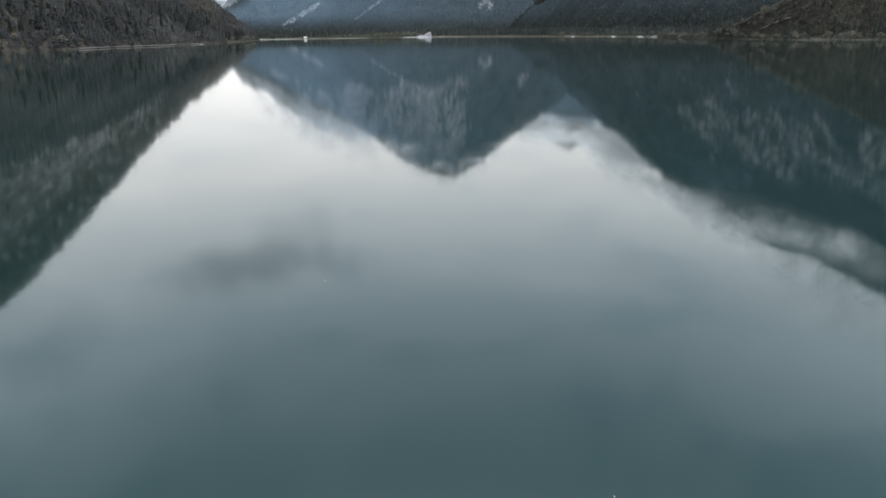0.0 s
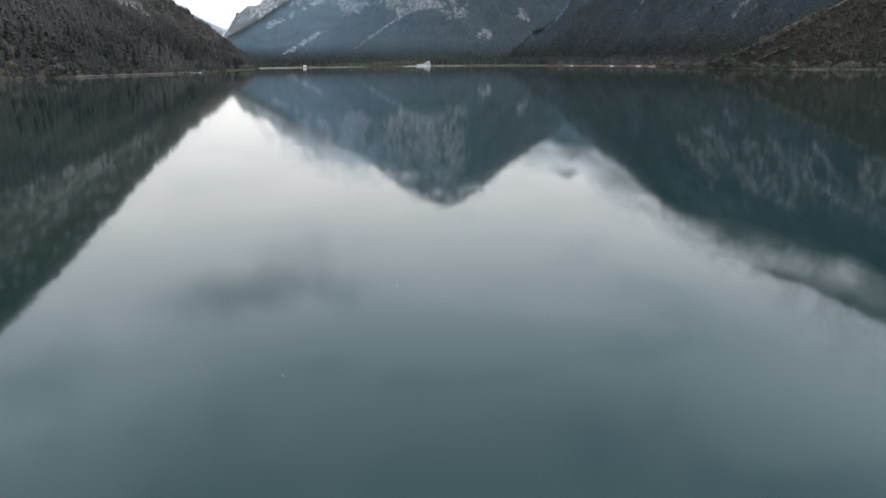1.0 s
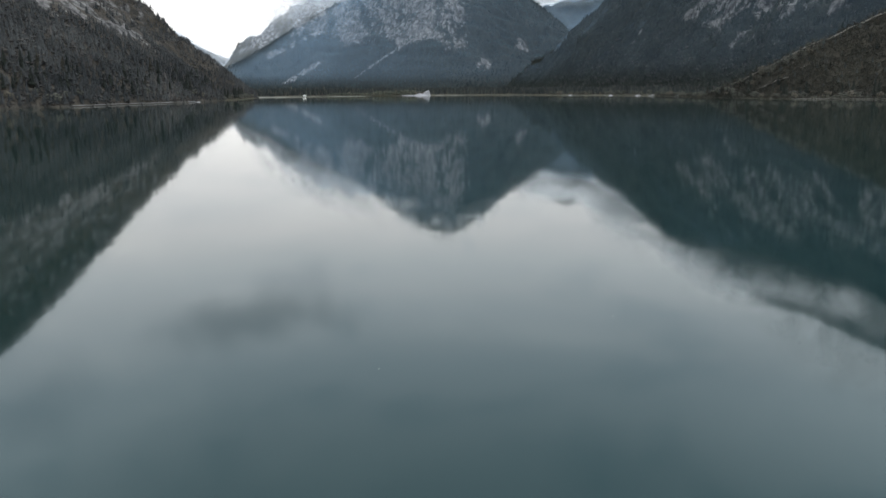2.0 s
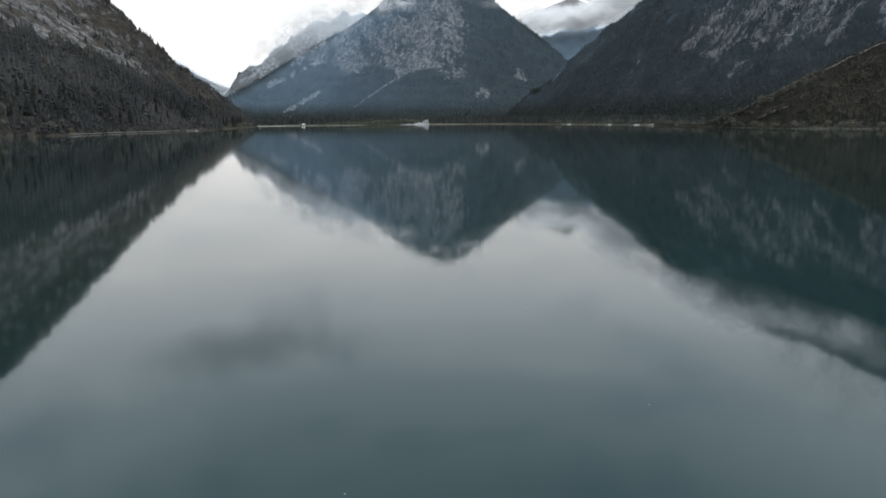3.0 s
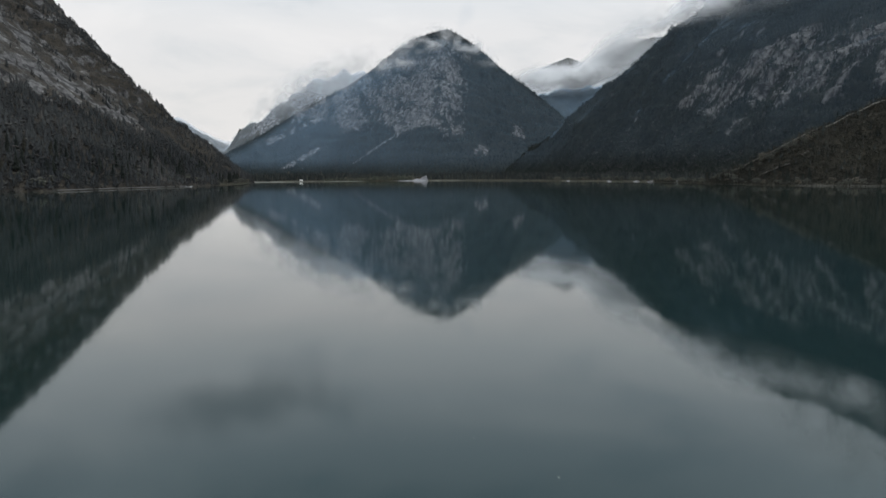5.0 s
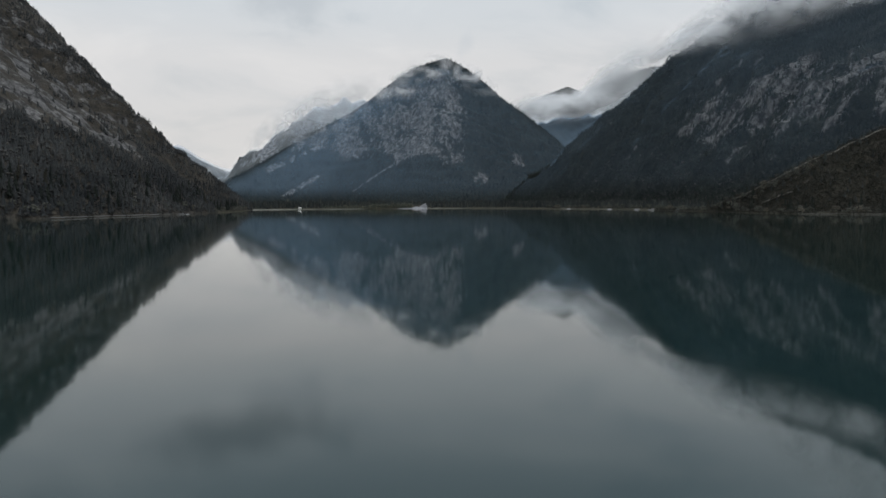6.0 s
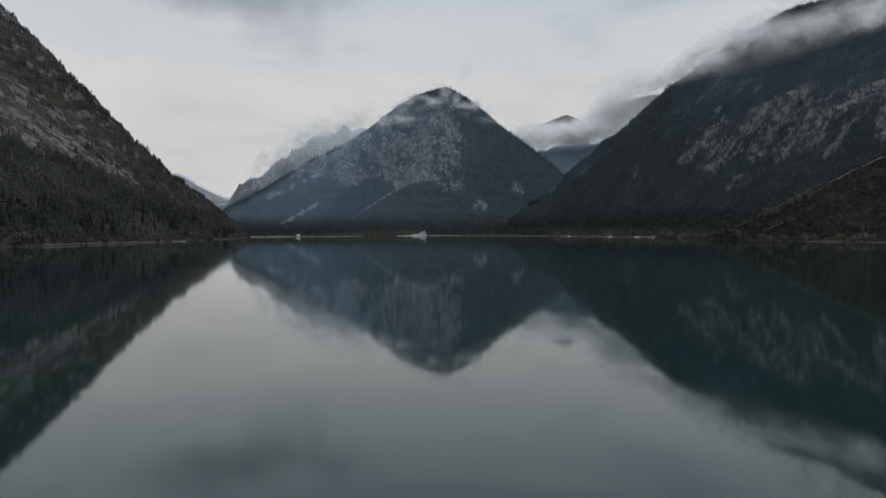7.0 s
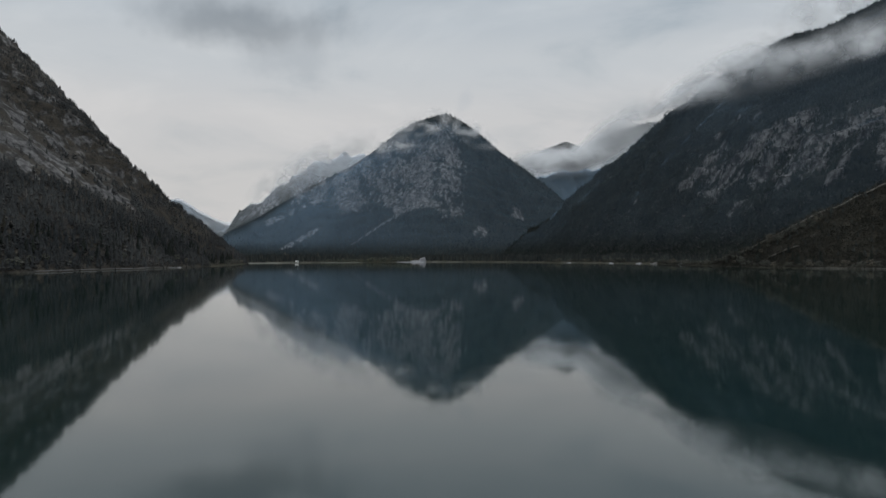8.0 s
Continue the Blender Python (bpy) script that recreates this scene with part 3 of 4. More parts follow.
def spruce_shape(rng, tiers, points, ragged=0.3, slim=0.2):
    """Unit-high spruce crown: skirts of drooping boughs, one above another."""
    verts, faces = [], []
    for k in range(tiers):
        f = k / tiers
        base, top = 0.06 + 0.80 * f, min(1.0, 0.06 + 0.80 * f + 1.5 / tiers)
        if k == tiers - 1:
            top = 1.0
        r = slim * (1 - f) ** 0.85 * (0.9 + 0.3 * rng.rand()) + 0.015
        first = len(verts)
        lean = rng.uniform(-0.01, 0.01, 2)
        verts.append((lean[0], lean[1], top))
        turn = rng.rand() * 6.28
        for i in range(points):
            a = turn + 2 * math.pi * i / points
            rr = r * ((1.0 + ragged * rng.uniform(-0.6, 1.0)) if i % 2 == 0 else (0.55 + 0.2 * rng.rand()))
            verts.append((rr * math.cos(a), rr * math.sin(a), base + (0.0 if i % 2 == 0 else 0.35 / tiers) + rng.uniform(-0.2, 0.2) / tiers))
        for i in range(points):
            faces.append((first, first + 1 + i, first + 1 + (i + 1) % points))
    return np.array(verts), np.array(faces)


def broadleaf_shape(rng, clumps, spread=0.32):
    """Unit-high bushy crown: many small leaf clumps with gaps."""
    octa = np.array([(1, 0, 0), (0, 1, 0), (-1, 0, 0), (0, -1, 0), (0, 0, 1), (0, 0, -1)], float)
    tri = np.array([(0, 1, 4), (1, 2, 4), (2, 3, 4), (3, 0, 4), (1, 0, 5), (2, 1, 5), (3, 2, 5), (0, 3, 5)])
    verts, faces = [], []
    for k in range(clumps):
        a, f = rng.rand() * 6.28, rng.rand()
        r = spread * math.sqrt(rng.rand()) * (0.55 + 0.9 * math.sin(math.pi * min(0.95, f * 0.8 + 0.15)))
        c = np.array((r * math.cos(a), r * math.sin(a), 0.16 + 0.74 * f))
        size = spread * rng.uniform(0.22, 0.5) * (14.0 / clumps) ** 0.33
        faces.append(tri + 6 * k)
        verts.append(octa * size * rng.uniform(0.6, 1.4, (6, 1)) + c)
    return np.concatenate(verts), np.concatenate(faces)


def scatter(rng, height, box, step, keep):
    """Jittered places on a slope: x, y, z of those that keep() accepts."""
    x0, x1, y0, y1 = box
    gx, gy = np.meshgrid(np.arange(x0, x1, step), np.arange(y0, y1, step))
    x = gx.ravel() + rng.uniform(-0.5, 0.5, gx.size) * step
    y = gy.ravel() + rng.uniform(-0.5, 0.5, gx.size) * step
    z = height(x, y)
    ok = keep(x, y, z)
    return x[ok], y[ok], z[ok]


def forest(name, shapes, x, y, z, tall, wide, material, label, rng, stand=None):
    """Many trees joined into one object; each keeps one tint, partly that of its stand."""
    verts, faces, tints, count = [], [], [], 0
    which = rng.randint(0, len(shapes), len(x))
    for k, (sv, sf) in enumerate(shapes):
        i = np.where(which == k)[0]
        if not len(i):
            continue
        a = rng.rand(len(i)) * 6.28
        c, s = np.cos(a)[:, None], np.sin(a)[:, None]
        h = tall[i][:, None]
        w = h * wide * rng.uniform(0.8, 1.25, (len(i), 1))
        v = np.stack([x[i][:, None] + w * (c * sv[:, 0] - s * sv[:, 1]), y[i][:, None] + w * (s * sv[:, 0] + c * sv[:, 1]), z[i][:, None] + h * sv[:, 2] - 0.6], -1)
        verts.append(v.reshape(-1, 3))
        faces.append((sf[None] + (count + np.arange(len(i)) * len(sv))[:, None, None]).reshape(-1, 3))
        own = rng.rand(len(i))
        if stand is not None:
            own = np.clip(0.4 * own + 0.6 * stand[i], 0, 1)
        tints.append(np.repeat(own, len(sv)))
        count += len(i) * len(sv)
    ob = new(name, mesh_from(name, np.concatenate(verts), np.concatenate(faces), material, {"tint": np.concatenate(tints)}))
    return tagged(ob, label, "forest", kind="stuff")


# ---- forests ----
rng = np.random.RandomState(11)
SPRUCES = [spruce_shape(rng, 4, 8, 0.3, 0.24) for _ in range(7)]
FAR_SPRUCES = [spruce_shape(rng, 3, 6, 0.3, 0.22) for _ in range(6)]
BUSHES = [broadleaf_shape(rng, 9, 0.26) for _ in range(7)]
FAR_BUSHES = [broadleaf_shape(rng, 5, 0.28) for _ in range(5)]


def west_keep(x, y, z):
    s, rock = off_shore(x, y), west_rock(x, y, z)
    thick = np.where((z > west_treeline(x, y) + 8) & (y < 1180), 0.16 + 0.6 * ease(70, 25, np.abs(y - np.interp(x, [p[0] for p in WEST_SPUR], [p[1] for p in WEST_SPUR]))), 0.95) * np.where(rock > 0.30, 0.2, 1.0) * ease(-0.45, 0.0, fbm(x, y, 55.0, 2) + 0.5)
    return (z > 0.4) & (s > 2.5) & (rng.rand(len(x)) < thick) & (x > -0.64 * y + 20) & (y < np.interp(x, [p[0] for p in WEST_SPUR], [p[1] for p in WEST_SPUR]) + 40)


x, y, z = scatter(rng, west_height, (-900, -226, 380, 1420), 4.1, west_keep)
tall = (6.4 + 2.2 * fbm(x, y, 120.0, 2) + rng.uniform(-2.2, 3.4, len(x))) * np.where(z > 120, 0.72, 1.0)
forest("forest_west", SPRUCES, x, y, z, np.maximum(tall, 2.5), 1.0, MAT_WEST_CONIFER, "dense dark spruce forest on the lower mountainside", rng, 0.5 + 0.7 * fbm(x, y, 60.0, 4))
pick = rng.rand(len(x)) < 0.45
pick &= z < 260
forest("mixed_wood_west", BUSHES, x[pick] + 3, y[pick] - 2, west_height(x[pick] + 3, y[pick] - 2), tall[pick] * 0.85, 1.0, MAT_WEST, "brownish autumn broadleaf trees among the spruces", rng)


def east_keep(x, y, z):
    rock = east_rock(x, y, z)
    thick = np.where(rock > 0.36, 0.26, 0.9) * np.where(z > 430, 0.55, 1.0)
    return (z > 2.5) & (off_shore(x, y) > 10) & (rng.rand(len(x)) < thick) & (x < 0.66 * y + 60) & (y < np.interp(x, [p[0] for p in EAST_CREST], [p[1] for p in EAST_CREST]) + 30)


x, y, z = scatter(rng, east_height, (200, 1450, 1000, 2340), 5.4, east_keep)
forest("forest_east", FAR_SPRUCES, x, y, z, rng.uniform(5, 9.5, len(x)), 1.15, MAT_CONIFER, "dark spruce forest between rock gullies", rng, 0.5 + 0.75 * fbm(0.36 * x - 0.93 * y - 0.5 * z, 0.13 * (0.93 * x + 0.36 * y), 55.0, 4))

pick = (rng.rand(len(x)) < 0.42 * ease(135, 70, z + 40 * fbm(x, y, 90.0, 2))) & (x < 0.6 * y) & (y < 1950)
forest("mixed_wood_east", FAR_BUSHES, x[pick] + 2, y[pick] - 3, east_height(x[pick] + 2, y[pick] - 3), rng.uniform(4, 7.5, pick.sum()), 1.1, MAT_WEST, "bare grey-brown broadleaf trees at the dark mountain's foot", rng)


def north_keep(x, y, z):
    rock = north_rock(x, y, z)
    return (z > 3) & (rng.rand(len(x)) < np.where(rock > 0.36, 0.16, 0.92)) & (y < np.interp(x, [p[0] for p in NORTH_CREST], [p[1] for p in NORTH_CREST]) + 25)


x, y, z = scatter(rng, north_height, (-880, 650, 2150, 3420), 8.6, north_keep)
forest("forest_north", FAR_SPRUCES, x, y, z, rng.uniform(7, 12, len(x)), 1.15, MAT_HAZED_CONIFER, "distant spruce forest on the pyramid mountain", rng, 0.5 + 0.7 * fbm(x + 0.4 * z, 0.4 * y, 90.0, 4))


def belt_keep(x, y, z):
    s = off_shore(x, y)
    return (s > 14 + 10 * fbm(x, y, 50.0, 2)) & (s < 260) & (y > 1160) & (rng.rand(len(x)) < np.where(s < 40, 0.55, 0.85))


x, y, z = scatter(rng, ground_height, (-330, 420, 1160, 1700), 6.5, belt_keep)
forest("forest_valley", SPRUCES, x, y, z, (9 + 5 * fbm(x, y, 45.0, 3) + rng.uniform(-3, 4, len(x))) * ease(0, 40, off_shore(x, y) + 12), 1.0, MAT_BELT, "belt of spruces on the flat shore at the valley's end", rng)


def hill_keep(x, y, z):
    return (z > 0.3) & (off_shore(x, y) > 2.5) & (rng.rand(len(x)) < 0.92 * ease(-0.4, 0.1, fbm(x, y, 35.0, 2) + 0.48)) & (x < 0.66 * y + 60)


x, y, z = scatter(rng, hill_height, (290, 720, 590, 1000), 3.0, hill_keep)
forest("scrub_hillside", BUSHES, x, y, z, 1.8 + 3.6 * rng.rand(len(x)) ** 2, 1.3, MAT_AUTUMN, "brown and olive autumn scrub covering the hillside", rng)
pick = rng.rand(len(x)) < 0.24
forest("young_trees_hillside", FAR_SPRUCES, x[pick] - 1, y[pick] + 1, hill_height(x[pick] - 1, y[pick] + 1), rng.uniform(3.0, 6.5, pick.sum()), 1.0, MAT_AUTUMN, "slender brown larches among the scrub", rng)
pick = rng.rand(len(x)) < 0.06
forest("spruces_hillside", SPRUCES, x[pick] + 2, y[pick] + 2, hill_height(x[pick] + 2, y[pick] + 2), rng.uniform(3.5, 7.5, pick.sum()), 1.0, MAT_BELT, "scattered spruces on the autumn hillside", rng)


# ---- low scrub along the water ----
def shore_keep(x, y, z):
    s = off_shore(x, y)
    return (s > np.where((x < 0) & (y < 900) & (y > 590), 3.4, 0.6)) & (s < 15) & (rng.rand(len(x)) < np.where(s < 10, 0.9, 0.5))


x, y, z = scatter(rng, west_height, (-420, -228, 420, 1200), 2.4, shore_keep)
forest("shore_scrub_west", BUSHES, x, y, z, rng.uniform(1.3, 3.4, len(x)), 1.2, MAT_WEST, "dense low grey-brown scrub along the waterline", rng)
x, y, z = scatter(rng, lambda x, y: np.maximum(ground_height(x, y), hill_height(x, y)), (270, 560, 560, 1060), 2.5, shore_keep)
forest("shore_scrub_east", BUSHES, x, y, z, rng.uniform(1.3, 3.6, len(x)), 1.2, MAT_AUTUMN, "dense low olive-brown scrub below the hillside", rng)


def spit_keep(x, y, z):
    s = off_shore(x, y)
    return (s > 5) & (s < 24) & (rng.rand(len(x)) < 0.8)


x, y, z = scatter(rng, ground_height, (-185, -44, 1290, 1405), 3.2, spit_keep)
forest("shore_scrub_north", BUSHES, x, y, z, rng.uniform(2.5, 5.5, len(x)) + 5.5 * ease(-140, -85, x) * rng.rand(len(x)), 1.15, MAT_WILLOW, "tall olive willow scrub on the far shore", rng)


# ---- clouds and haze ----
def cloud(name, places, layers, depth, material, label, bulge=30.0, power=2.0):
    """A bank of thin cloud: some sheets of droplets one behind another, along a line of (x, y, z, half height)."""
    verts, faces, thin = [], [], []
    px, py, pz, ph = (np.array(v, float) for v in zip(*places))
    nu, nv = 40, 16
    t = np.linspace(0, len(px) - 1, nu)
    k = np.arange(len(px))
    lx, ly, lz, lh = (np.interp(t, k, v) for v in (px, py, pz, 1.35 * ph))
    v = np.linspace(-1, 1, nv)
    for n in range(layers):
        off = depth * (n - (layers - 1) / 2)
        u = np.linspace(-1, 1, nu)
        X = np.repeat(lx[:, None], nv, 1)
        Z = lz[:, None] + lh[:, None] * v[None]
        Y = ly[:, None] + off - bulge * np.cos(v * 1.57)[None] * np.cos(u * 1.57)[:, None] + 12 * fbm(X + 300 * n, Z, 160.0, 2)
        fall = (1 - np.abs(u[:, None]) ** 3) * np.clip(1 - v[None] ** 2, 0, 1) ** power
        fall[0], fall[-1] = 0, 0
        first = sum(len(q) for q in verts)
        verts.append(np.stack([X, Y, Z], -1).reshape(-1, 3))
        thin.append(fall.ravel())
        idx = first + np.arange(nu * nv).reshape(nu, nv)
        faces.append(np.stack([idx[:-1, :-1], idx[1:, :-1], idx[1:, 1:], idx[:-1, 1:]], -1).reshape(-1, 4))
    ob = new(name, mesh_from(name, np.concatenate(verts), np.concatenate(faces), material, {"thin": np.concatenate(thin)}, True))
    return tagged(ob, label, "cloud", kind="stuff")


cloud("cloud_east", [(430, 1600, 300, 8), (500, 1600, 330, 18), (590, 1600, 360, 30), (714, 1600, 400, 36), (829, 1600, 432, 46), (920, 1600, 462, 56), (1100, 1600, 520, 80)], 3, 40, MAT_CLOUD, "pale cloud bank lying along the dark mountain's upper slope", 12.0)
cloud("cloud_east_shoulder", [(530, 1960, 366, 12), (600, 1960, 410, 34), (700, 1960, 466, 46), (800, 1960, 512, 42), (900, 1960, 545, 24)], 3, 40, MAT_CLOUD, "pale cloud hiding the mountain's shoulder", 10.0)
cloud("cloud_east_top", [(900, 2180, 600, 50), (1040, 2180, 690, 90), (1200, 2180, 770, 120), (1400, 2180, 840, 140)], 2, 60, MAT_WISP, "grey cloud curling over the mountain crest")
cloud("cloud_peak_left", [(-270, 3140, 425, 30), (-180, 3130, 470, 50), (-90, 3120, 515, 62), (-10, 3110, 550, 52), (70, 3110, 575, 26)], 2, 14, MAT_SCRAP, "thin wisp of cloud over the pyramid peak", 5.0)
cloud("cloud_peak_right", [(60, 3070, 530, 26), (110, 3060, 515, 46), (170, 3060, 490, 46), (250, 3070, 450, 22)], 2, 14, MAT_SCRAP, "white scrap of cloud clinging below the pyramid peak", 5.0)
cloud("cloud_rear_left", [(-930, 3700, 270, 40), (-800, 3700, 360, 60), (-640, 3700, 440, 80), (-480, 3700, 490, 95), (-280, 3700, 530, 100)], 3, 60, MAT_WISP, "mist drifting over the rocky mountain shoulder", 8.0)
cloud("cloud_rear_right", [(330, 3780, 440, 60), (480, 3780, 468, 66), (600, 3780, 474, 64), (700, 3780, 484, 68), (790, 3780, 545, 95), (900, 3780, 600, 110), (1150, 3780, 690, 150)], 3, 40, MAT_BANK, "cloud bank filling the gap below distant summits", 30.0)
cloud("cloud_valley_notch", [(-1500, 4300, 195, 18), (-1350, 4300, 190, 26), (-1200, 4300, 175, 26), (-1050, 4300, 165, 20)], 2, 40, MAT_WISP, "low pale mist in the valley notch")


def slope_haze(name, height, box, step, lift, amount, material, label):
    """Tinted sheet a few metres above a mountainside's trees; paints distance haze, some mist."""
    x0, x1, y0, y1 = box
    xs, ys = np.arange(x0, x1 + step, step), np.arange(y0, y1 + step, step)
    gx, gy = np.meshgrid(xs, ys)
    z = height(gx, gy)
    even = z
    for _ in range(6):
        p = np.pad(even, 1, mode="edge")
        even = (p[:-2, 1:-1] + p[2:, 1:-1] + p[1:-1, :-2] + p[1:-1, 2:] + 2 * even) / 6
    ob = grid_mesh(name, xs, ys, np.maximum(even, z) + lift, z > 4.0, material, amount(gx, gy, z), "thin")
    return tagged(ob, label, "mist", kind="stuff")


slope_haze("haze_north", north_height, (-1000, 800, 2100, 3500), 18.0, 15.0, lambda x, y, z: 0.22 * (0.36 + 0.64 * ease(150, -450, x)) * ease(590, 500, z) * ease(0, 60, z) * (0.75 + 0.25 * ease(60, 420, z)) * ease(20, 120, np.interp(x, [p[0] for p in NORTH_CREST], [p[1] for p in NORTH_CREST]) - y), MAT_HAZE, "thin blue sheet painting distance haze over the pyramid mountain's slopes")
slope_haze("mist_haze_rear_left", rear_left_height, (-1500, 200, 3300, 4100), 20.0, 10.0, lambda x, y, z: (0.46 + 0.30 * ease(330, 520, z)) * ease(2, 60, z), MAT_HAZE_PALE, "pale sheet of mist and painted haze over the rocky mountain shoulder")
slope_haze("haze_far_left", far_left_height, (-2600, -400, 3950, 4700), 25.0, 10.0, lambda x, y, z: 0.36 * ease(2, 60, z), MAT_HAZE_PALE, "pale sheet painting distance haze over the most distant ridge")
slope_haze("mist_rear_right", rear_right_height, (150, 2000, 3700, 4600), 25.0, 4.0, lambda x, y, z: (0.24 + 0.70 * ease(670, 605, z + 50 * fbm(x, y, 130.0, 3))) * ease(2, 60, z), MAT_HAZE_WHITE, "pale mist over the distant summits")
slope_haze("haze_gap", low_gap_height, (150, 1100, 3350, 3950), 18.0, 8.0, lambda x, y, z: (0.18 + 0.5 * ease(400, 445, z + 25 * fbm(x, y, 70.0, 2))) * ease(2, 60, z), MAT_HAZE, "thin blue sheet of painted haze and mist over the ridge in the gap")
slope_haze("haze_east", east_height, (160, 1700, 900, 2250), 15.0, 12.0, lambda x, y, z: 0.052 * ease(0, 60, z), MAT_HAZE, "thin blue sheet painting distance haze over the dark mountain's slopes")


# ---- the far shore: hut, gravel heaps, tracks ----
def on_ground(x, y):
    return float(ground_height(np.array([x], float), np.array([y], float))[0])


def lake_hut(x, y, turn):
    z = on_ground(x, y)
    hut = new("lake_hut")
    hut.matrix_world = pose(x, y, z - 0.1, 0, 0, turn) @ Matrix.Scale(0.58, 4)
    part("wall", block(-4.0, 4.0, -3.0, 3.0, 0.0, 3.0), MAT_RENDER, hut)
    bm = bmesh.new()
    prof = [(-3.7, 2.85), (0, 4.6), (3.7, 2.85), (3.7, 3.05), (0, 4.85), (-3.7, 3.05)]
    ends = [[bm.verts.new((sx, py, pz)) for py, pz in prof] for sx in (-4.5, 4.5)]
    for i in range(6):
        bm.faces.new((ends[0][i], ends[0][(i + 1) % 6], ends[1][(i + 1) % 6], ends[1][i]))
    for e in ends:
        bm.faces.new((e[0], e[1], e[4], e[5]))
        bm.faces.new((e[1], e[2], e[3], e[4]))
    bmesh.ops.recalc_face_normals(bm, faces=bm.faces[:])
    roof = part("roof", bm, MAT_RENDER, hut, "pale sheet roof")
    part("chimney", block(1.6, 2.2, 0.6, 1.2, 3.6, 5.6, 0.02), MAT_ROOF, roof)
    part("door", block(-0.5, 0.5, -3.06, -2.97, 0.1, 2.15, 0.01), MAT_TIMBER, hut, "dark timber door")
    for wx in (-2.6, 2.4):
        w = part("window", block(wx - 0.75, wx + 0.75, -3.08, -2.96, 0.9, 2.2, 0.02), MAT_TIMBER, hut)
        part("pane", block(wx - 0.62, wx + 0.62, -3.10, -3.05, 1.02, 2.08, 0.005), MAT_PANE, w)
    return tagged(hut, "small white hut with a pale roof on the far shore", "hut")


lake_hut(-221, 1268, 8)


def mound(name, x, y, rx, ry, height, seed, label, steep=0.0):
    n = 26
    g = np.linspace(-1.15, 1.15, n)
    gx, gy = np.meshgrid(g, g)
    r = np.hypot(gx, gy)
    h = np.clip(1 - r, 0, 1) ** 0.85 * height * (1 + steep * gx)
    if steep >= 1:
        h = height * np.clip((gx + 0.75) / 1.3, 0, 1) ** 0.65 * ease(0.98, 0.66, gx) * ease(1.0, 0.35, np.abs(gy))
    wx, wy = x + gx * rx, y + gy * ry
    h = h + 0.18 * height * fbm(wx + seed, wy, 9.0, 3) * ease(1.0, 0.5, r)
    z = np.maximum(ground_height(wx, wy), -0.4) + h - 0.25 * ease(0.85, 1.15, r)
    idx = np.arange(n * n).reshape(n, n)
    faces = np.stack([idx[:-1, :-1], idx[:-1, 1:], idx[1:, 1:], idx[1:, :-1]], -1).reshape(-1, 4)
    ob = new(name, mesh_from(name, np.stack([wx, wy, z], -1).reshape(-1, 3), faces, MAT_GRAVEL, None, True))
    return tagged(ob, label, "gravel", group="gravel heaps on the shore")


mound("gravel_fan", -42, 1378, 28, 11, 1.3, 3, "low pale gravel fan spreading into the lake", 0.5)
mound("gravel_heap", -25, 1402, 9.0, 9, 7.8, 9, "tall heap of pale grey gravel on the far shore", 1.0)
mound("gravel_heap", -36, 1394, 10, 7, 3.0, 31, "low heap of pale grey gravel beside the tall one", 0.5)
for gx_, gy_, rx_, gh_ in ((212, 1256, 4, 1.0), (258, 1168, 4, 1.8), (287, 1122, 5, 1.3), (297, 1085, 5, 1.2), (307, 1002, 4, 1.7), (-262, 716, 2, 0.9), (-244, 792, 2.5, 0.9)):
    mound("gravel_bank", gx_, gy_, rx_, 5, gh_, gx_, "small pale gravel bank at the water's edge")


def ribbon(name, xs, ys, zs, width, thick, material, label, category):
    """A track with thickness, along a line on the slope."""
    xs, ys, zs = (np.asarray(v, float) for v in (xs, ys, zs))
    dx, dy = np.gradient(xs), np.gradient(ys)
    ln = np.hypot(dx, dy)
    nx_, ny_ = -dy / ln * width / 2, dx / ln * width / 2
    rows = np.stack([np.stack([xs + nx_, ys + ny_, zs + thick], -1), np.stack([xs - nx_, ys - ny_, zs + thick], -1), np.stack([xs - nx_, ys - ny_, zs - 0.6], -1), np.stack([xs + nx_, ys + ny_, zs - 0.6], -1)], 1)
    n = len(xs)
    idx = np.arange(4 * n).reshape(n, 4)
    faces = np.concatenate([np.stack([idx[:-1, k], idx[1:, k], idx[1:, (k + 1) % 4], idx[:-1, (k + 1) % 4]], -1) for k in range(4)])
    return tagged(new(name, mesh_from(name, rows.reshape(-1, 3), faces, material)), label, category, kind="structure")


def along_shore(line, inland, n):
    """Places that keep about so far from the waterline, next to a rough line."""
    lx, ly = (np.array(v, float) for v in zip(*line))
    t = np.linspace(0, len(lx) - 1, n)
    x, y = np.interp(t, np.arange(len(lx)), lx), np.interp(t, np.arange(len(lx)), ly)
    side = np.sign(x.mean())
    for _ in range(12):
        x = x + side * 0.7 * (inland - off_shore(x, y))
    return x, y


x, y = along_shore([(-280, 600), (-265, 680), (-250, 770), (-248, 800)], 2.0, 60)
ribbon("shore_path_west", x, y, np.full(60, 0.8) + 0.15 * fbm(x, y, 20.0), 1.4, 0.3, MAT_GRAVEL, "pale gravel shore path at the water's edge", "path")
x, y = along_shore([(330, 735), (345, 716), (385, 690), (450, 622)], 3.0, 60)
ribbon("shore_path_east", x, y, np.full(60, 0.8) + 0.15 * fbm(x, y, 20.0), 2.2, 0.4, MAT_TRACK, "pale worn shore path below the autumn hillside", "path")
x = np.linspace(322, 500, 90)
y = np.interp(x, [p[0] for p in HILL_CREST], [p[1] for p in HILL_CREST]) - 5 + 2 * fbm(x, x * 0, 30.0)
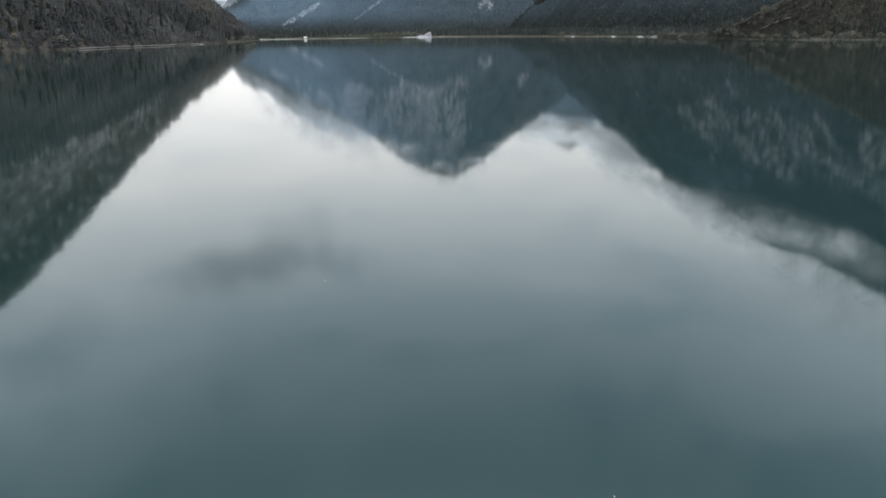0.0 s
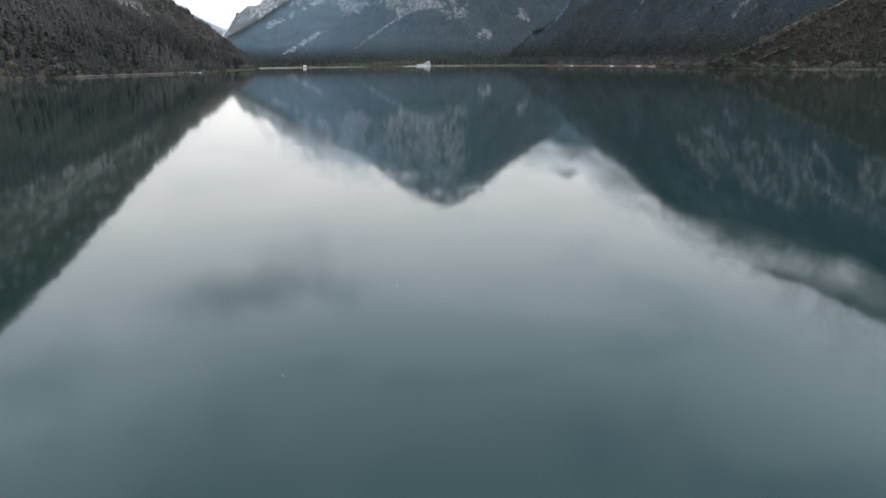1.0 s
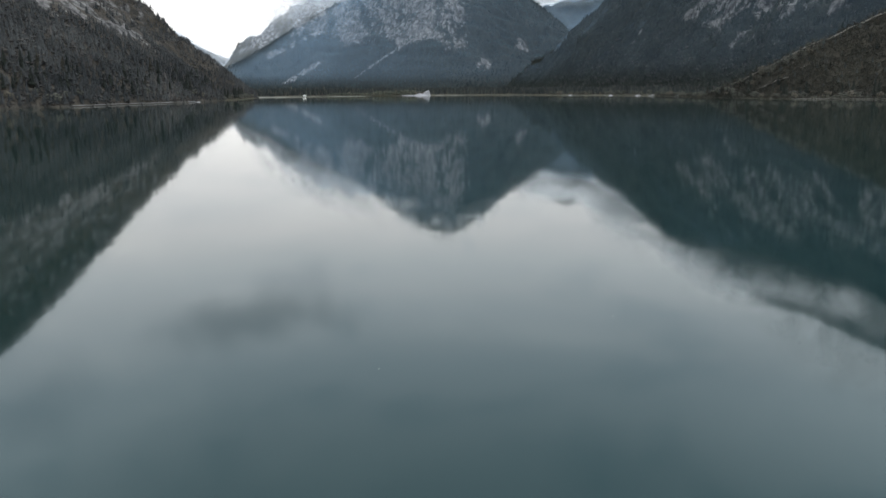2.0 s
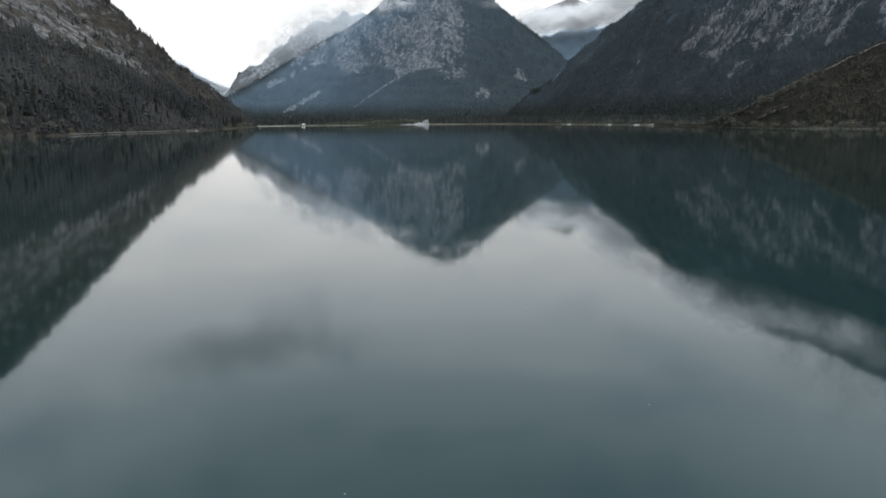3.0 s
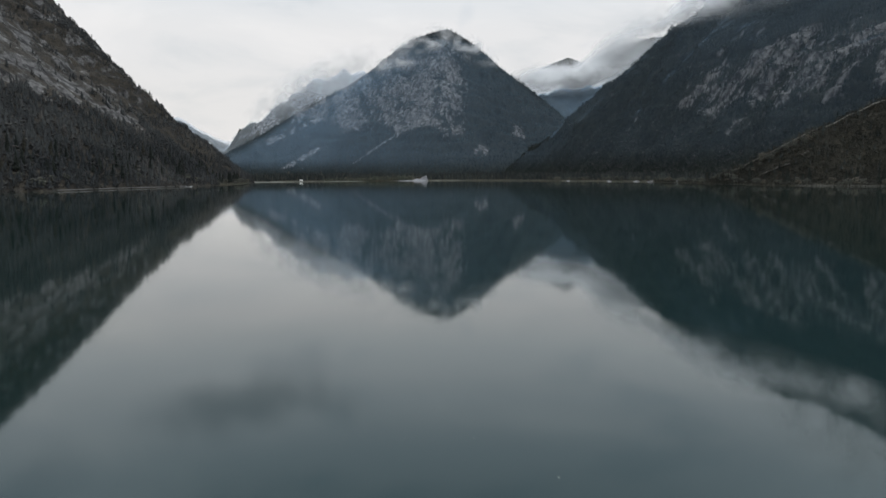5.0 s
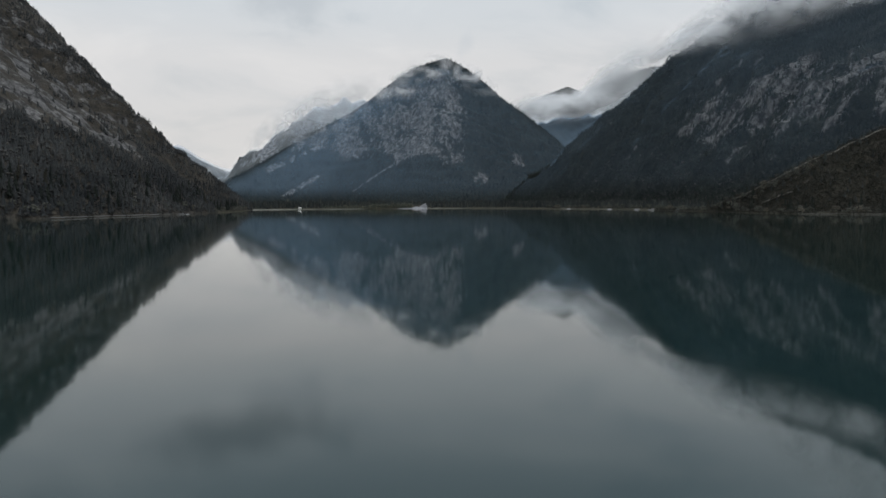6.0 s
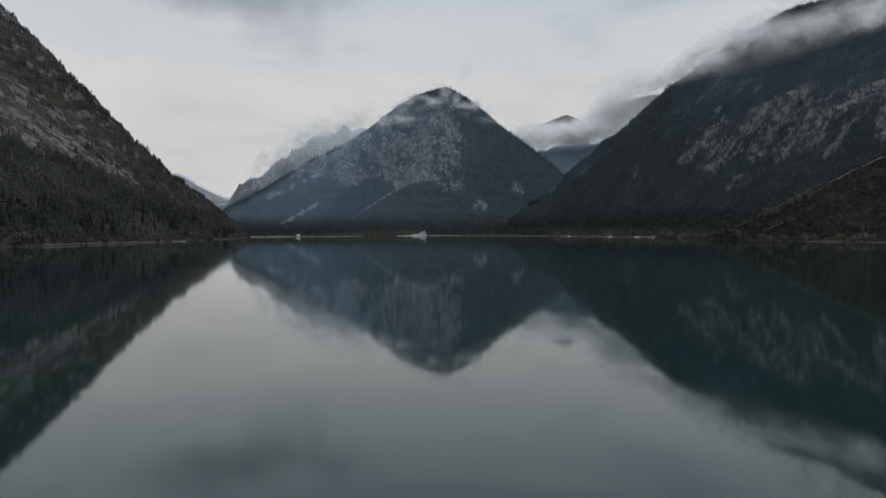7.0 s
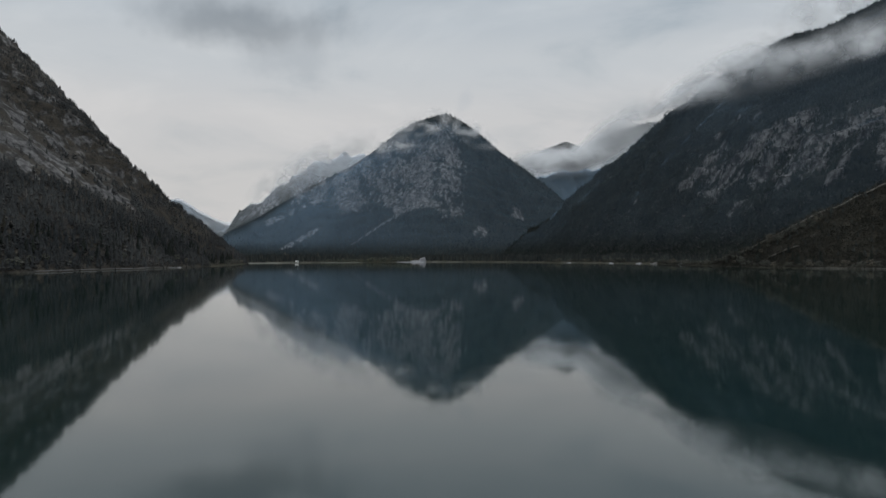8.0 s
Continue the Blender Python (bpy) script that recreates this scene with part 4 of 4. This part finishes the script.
z = np.convolve(np.pad(hill_height(x, y), 6, mode="edge"), np.ones(13) / 13, "valid") + 1.6
ribbon("hill_track", x, y, z, 2.0, 0.5, MAT_TRACK, "pale gravel track climbing the hill's crest", "path")


x = np.linspace(336, 361, 24)
y = np.linspace(822, 809, 24) + 1.5 * fbm(x, x * 0, 9.0)
ribbon("hill_slab", x, y, hill_height(x, y) + 1.5, 2.2, 0.6, MAT_TRACK, "bare pale slab slanting through the hillside scrub", "rock")


# ---- shore trees and shrubs that stand apart ----
def tree(name, crown_shape, tall, wide, crown_material, label, category, group):
    thing = new(name)
    sv, sf = crown_shape
    verts = sv * np.array((tall * wide, tall * wide, tall))
    crown = new("crown", mesh_from("crown", verts, sf, crown_material))
    crown.parent = thing
    bm = bmesh.new()
    bmesh.ops.create_cone(bm, cap_ends=True, segments=6, radius1=0.016 * tall + 0.05, radius2=0.02, depth=tall * 0.8, matrix=Matrix.Translation((0, 0, tall * 0.4 - 0.4)))
    part("trunk", bm, MAT_BARK, thing)
    return tagged(thing, label, category, group)


def shrub(name, seed, tall, label, group):
    r = np.random.RandomState(seed)
    thing = tree(name, broadleaf_shape(r, 46, 0.42), tall, 1.0, MAT_SHRUB, label, "shrub", group)
    for k in range(3):
        a = 2.1 * k + r.rand()
        bm = bmesh.new()
        bmesh.ops.create_cone(bm, cap_ends=True, segments=5, radius1=0.05, radius2=0.015, depth=tall * 0.6, matrix=Matrix.Translation((0.12 * tall * math.cos(a), 0.12 * tall * math.sin(a), tall * 0.3)) @ Euler((-0.4 * math.sin(a), 0.4 * math.cos(a), 0)).to_matrix().to_4x4())
        part("limb", bm, MAT_BARK, thing)
    return thing


def slope_under(x, y):
    px, py = np.array([x], float), np.array([y], float)
    return float(max(ground_height(px, py)[0], west_height(px, py)[0] if x < 0 else max(hill_height(px, py)[0], east_height(px, py)[0])))


pick_rng = np.random.RandomState(23)
spruce_stock = [tree("spruce", spruce_shape(pick_rng, 9, 12, 0.45, 0.19), 14.0, 1.0, MAT_TREE, "dark slender spruce standing near the lakeshore", "tree", "spruces along the shore") for _ in range(6)]
shrub_stock = [shrub("shore_shrub", 40 + k, 5.0, "pale grey-green willow shrub at the water's edge", "shrubs along the shore") for k in range(6)]


def plant(stock, places, low, high):
    """The first of each kind goes to a place of its own, the others are copies."""
    for i, (x, y) in enumerate(places):
        m = pose(x, y, slope_under(x, y) - 0.15, 0, 0, pick_rng.uniform(0, 360)) @ Matrix.Scale(pick_rng.uniform(low, high), 4)
        if i < len(stock):
            stock[i].matrix_basis = m
        else:
            copy_thing(stock[i % len(stock)], pose(0, 0, 0)).matrix_basis = m


def shore_places(line, near, far, count):
    x, y = along_shore(line, (near + far) / 2, count)
    x = x + np.sign(x.mean()) * pick_rng.uniform(-0.5, 0.5, count) * (far - near)
    return list(zip(x, y + pick_rng.uniform(-4, 4, count)))


WEST_LINE = [(-300, 560), (-275, 625), (-250, 780), (-242, 950), (-264, 1110)]
EAST_LINE = [(300, 1000), (305, 900), (310, 840), (318, 772), (336, 722), (385, 690), (450, 622)]
FAR_EAST_LINE = [(180, 1300), (235, 1225), (285, 1115), (300, 1010)]
plant(spruce_stock, shore_places(WEST_LINE, 12, 40, 90) + shore_places(EAST_LINE, 14, 45, 26), 0.6, 1.15)
HEAP_LINE = [(-150, 1322), (-90, 1356), (-45, 1382), (-4, 1404), (50, 1394)]
plant(shrub_stock, [(px, py + 10) for px, py in shore_places(HEAP_LINE, 8, 16, 30)] + shore_places(WEST_LINE, 6, 12, 46) + shore_places(EAST_LINE, 6, 14, 60) + shore_places(FAR_EAST_LINE, 6, 20, 60) + [(hx, float(np.interp(hx, [p[0] for p in HILL_CREST], [p[1] for p in HILL_CREST])) - pick_rng.uniform(6, 24)) for hx in np.linspace(312, 400, 34)], 0.5, 1.5)


# ---- leaves adrift on the lake ----
def floating_leaf():
    bm = bmesh.new()
    rim = [bm.verts.new((0.024 * math.cos(a) * (1 - 0.25 * math.cos(2 * a)), 0.011 * math.sin(a), 0.012 + 0.004 * math.cos(a))) for a in [2 * math.pi * k / 10 for k in range(10)]]
    top = bm.faces.new(rim)
    low = bmesh.ops.extrude_face_region(bm, geom=[top])
    bmesh.ops.translate(bm, vec=(0, 0, -0.014), verts=[v for v in low["geom"] if isinstance(v, bmesh.types.BMVert)])
    bmesh.ops.recalc_face_normals(bm, faces=bm.faces[:])
    me = bpy.data.meshes.new("floating_leaf")
    bm.to_mesh(me)
    bm.free()
    me.materials.append(MAT_LEAF)
    return tagged(new("floating_leaf", me), "small pale dry leaf floating on the lake", "leaf", "leaves adrift on the lake")


leaf = floating_leaf()
leaf.matrix_basis = pose(4.4, 16.9, 0.0, 0, 0, 30)
for _ in range(9):
    copy_thing(leaf, pose(pick_rng.uniform(-9, 12), pick_rng.uniform(12, 75), 0.0, 0, 0, pick_rng.uniform(0, 360)))
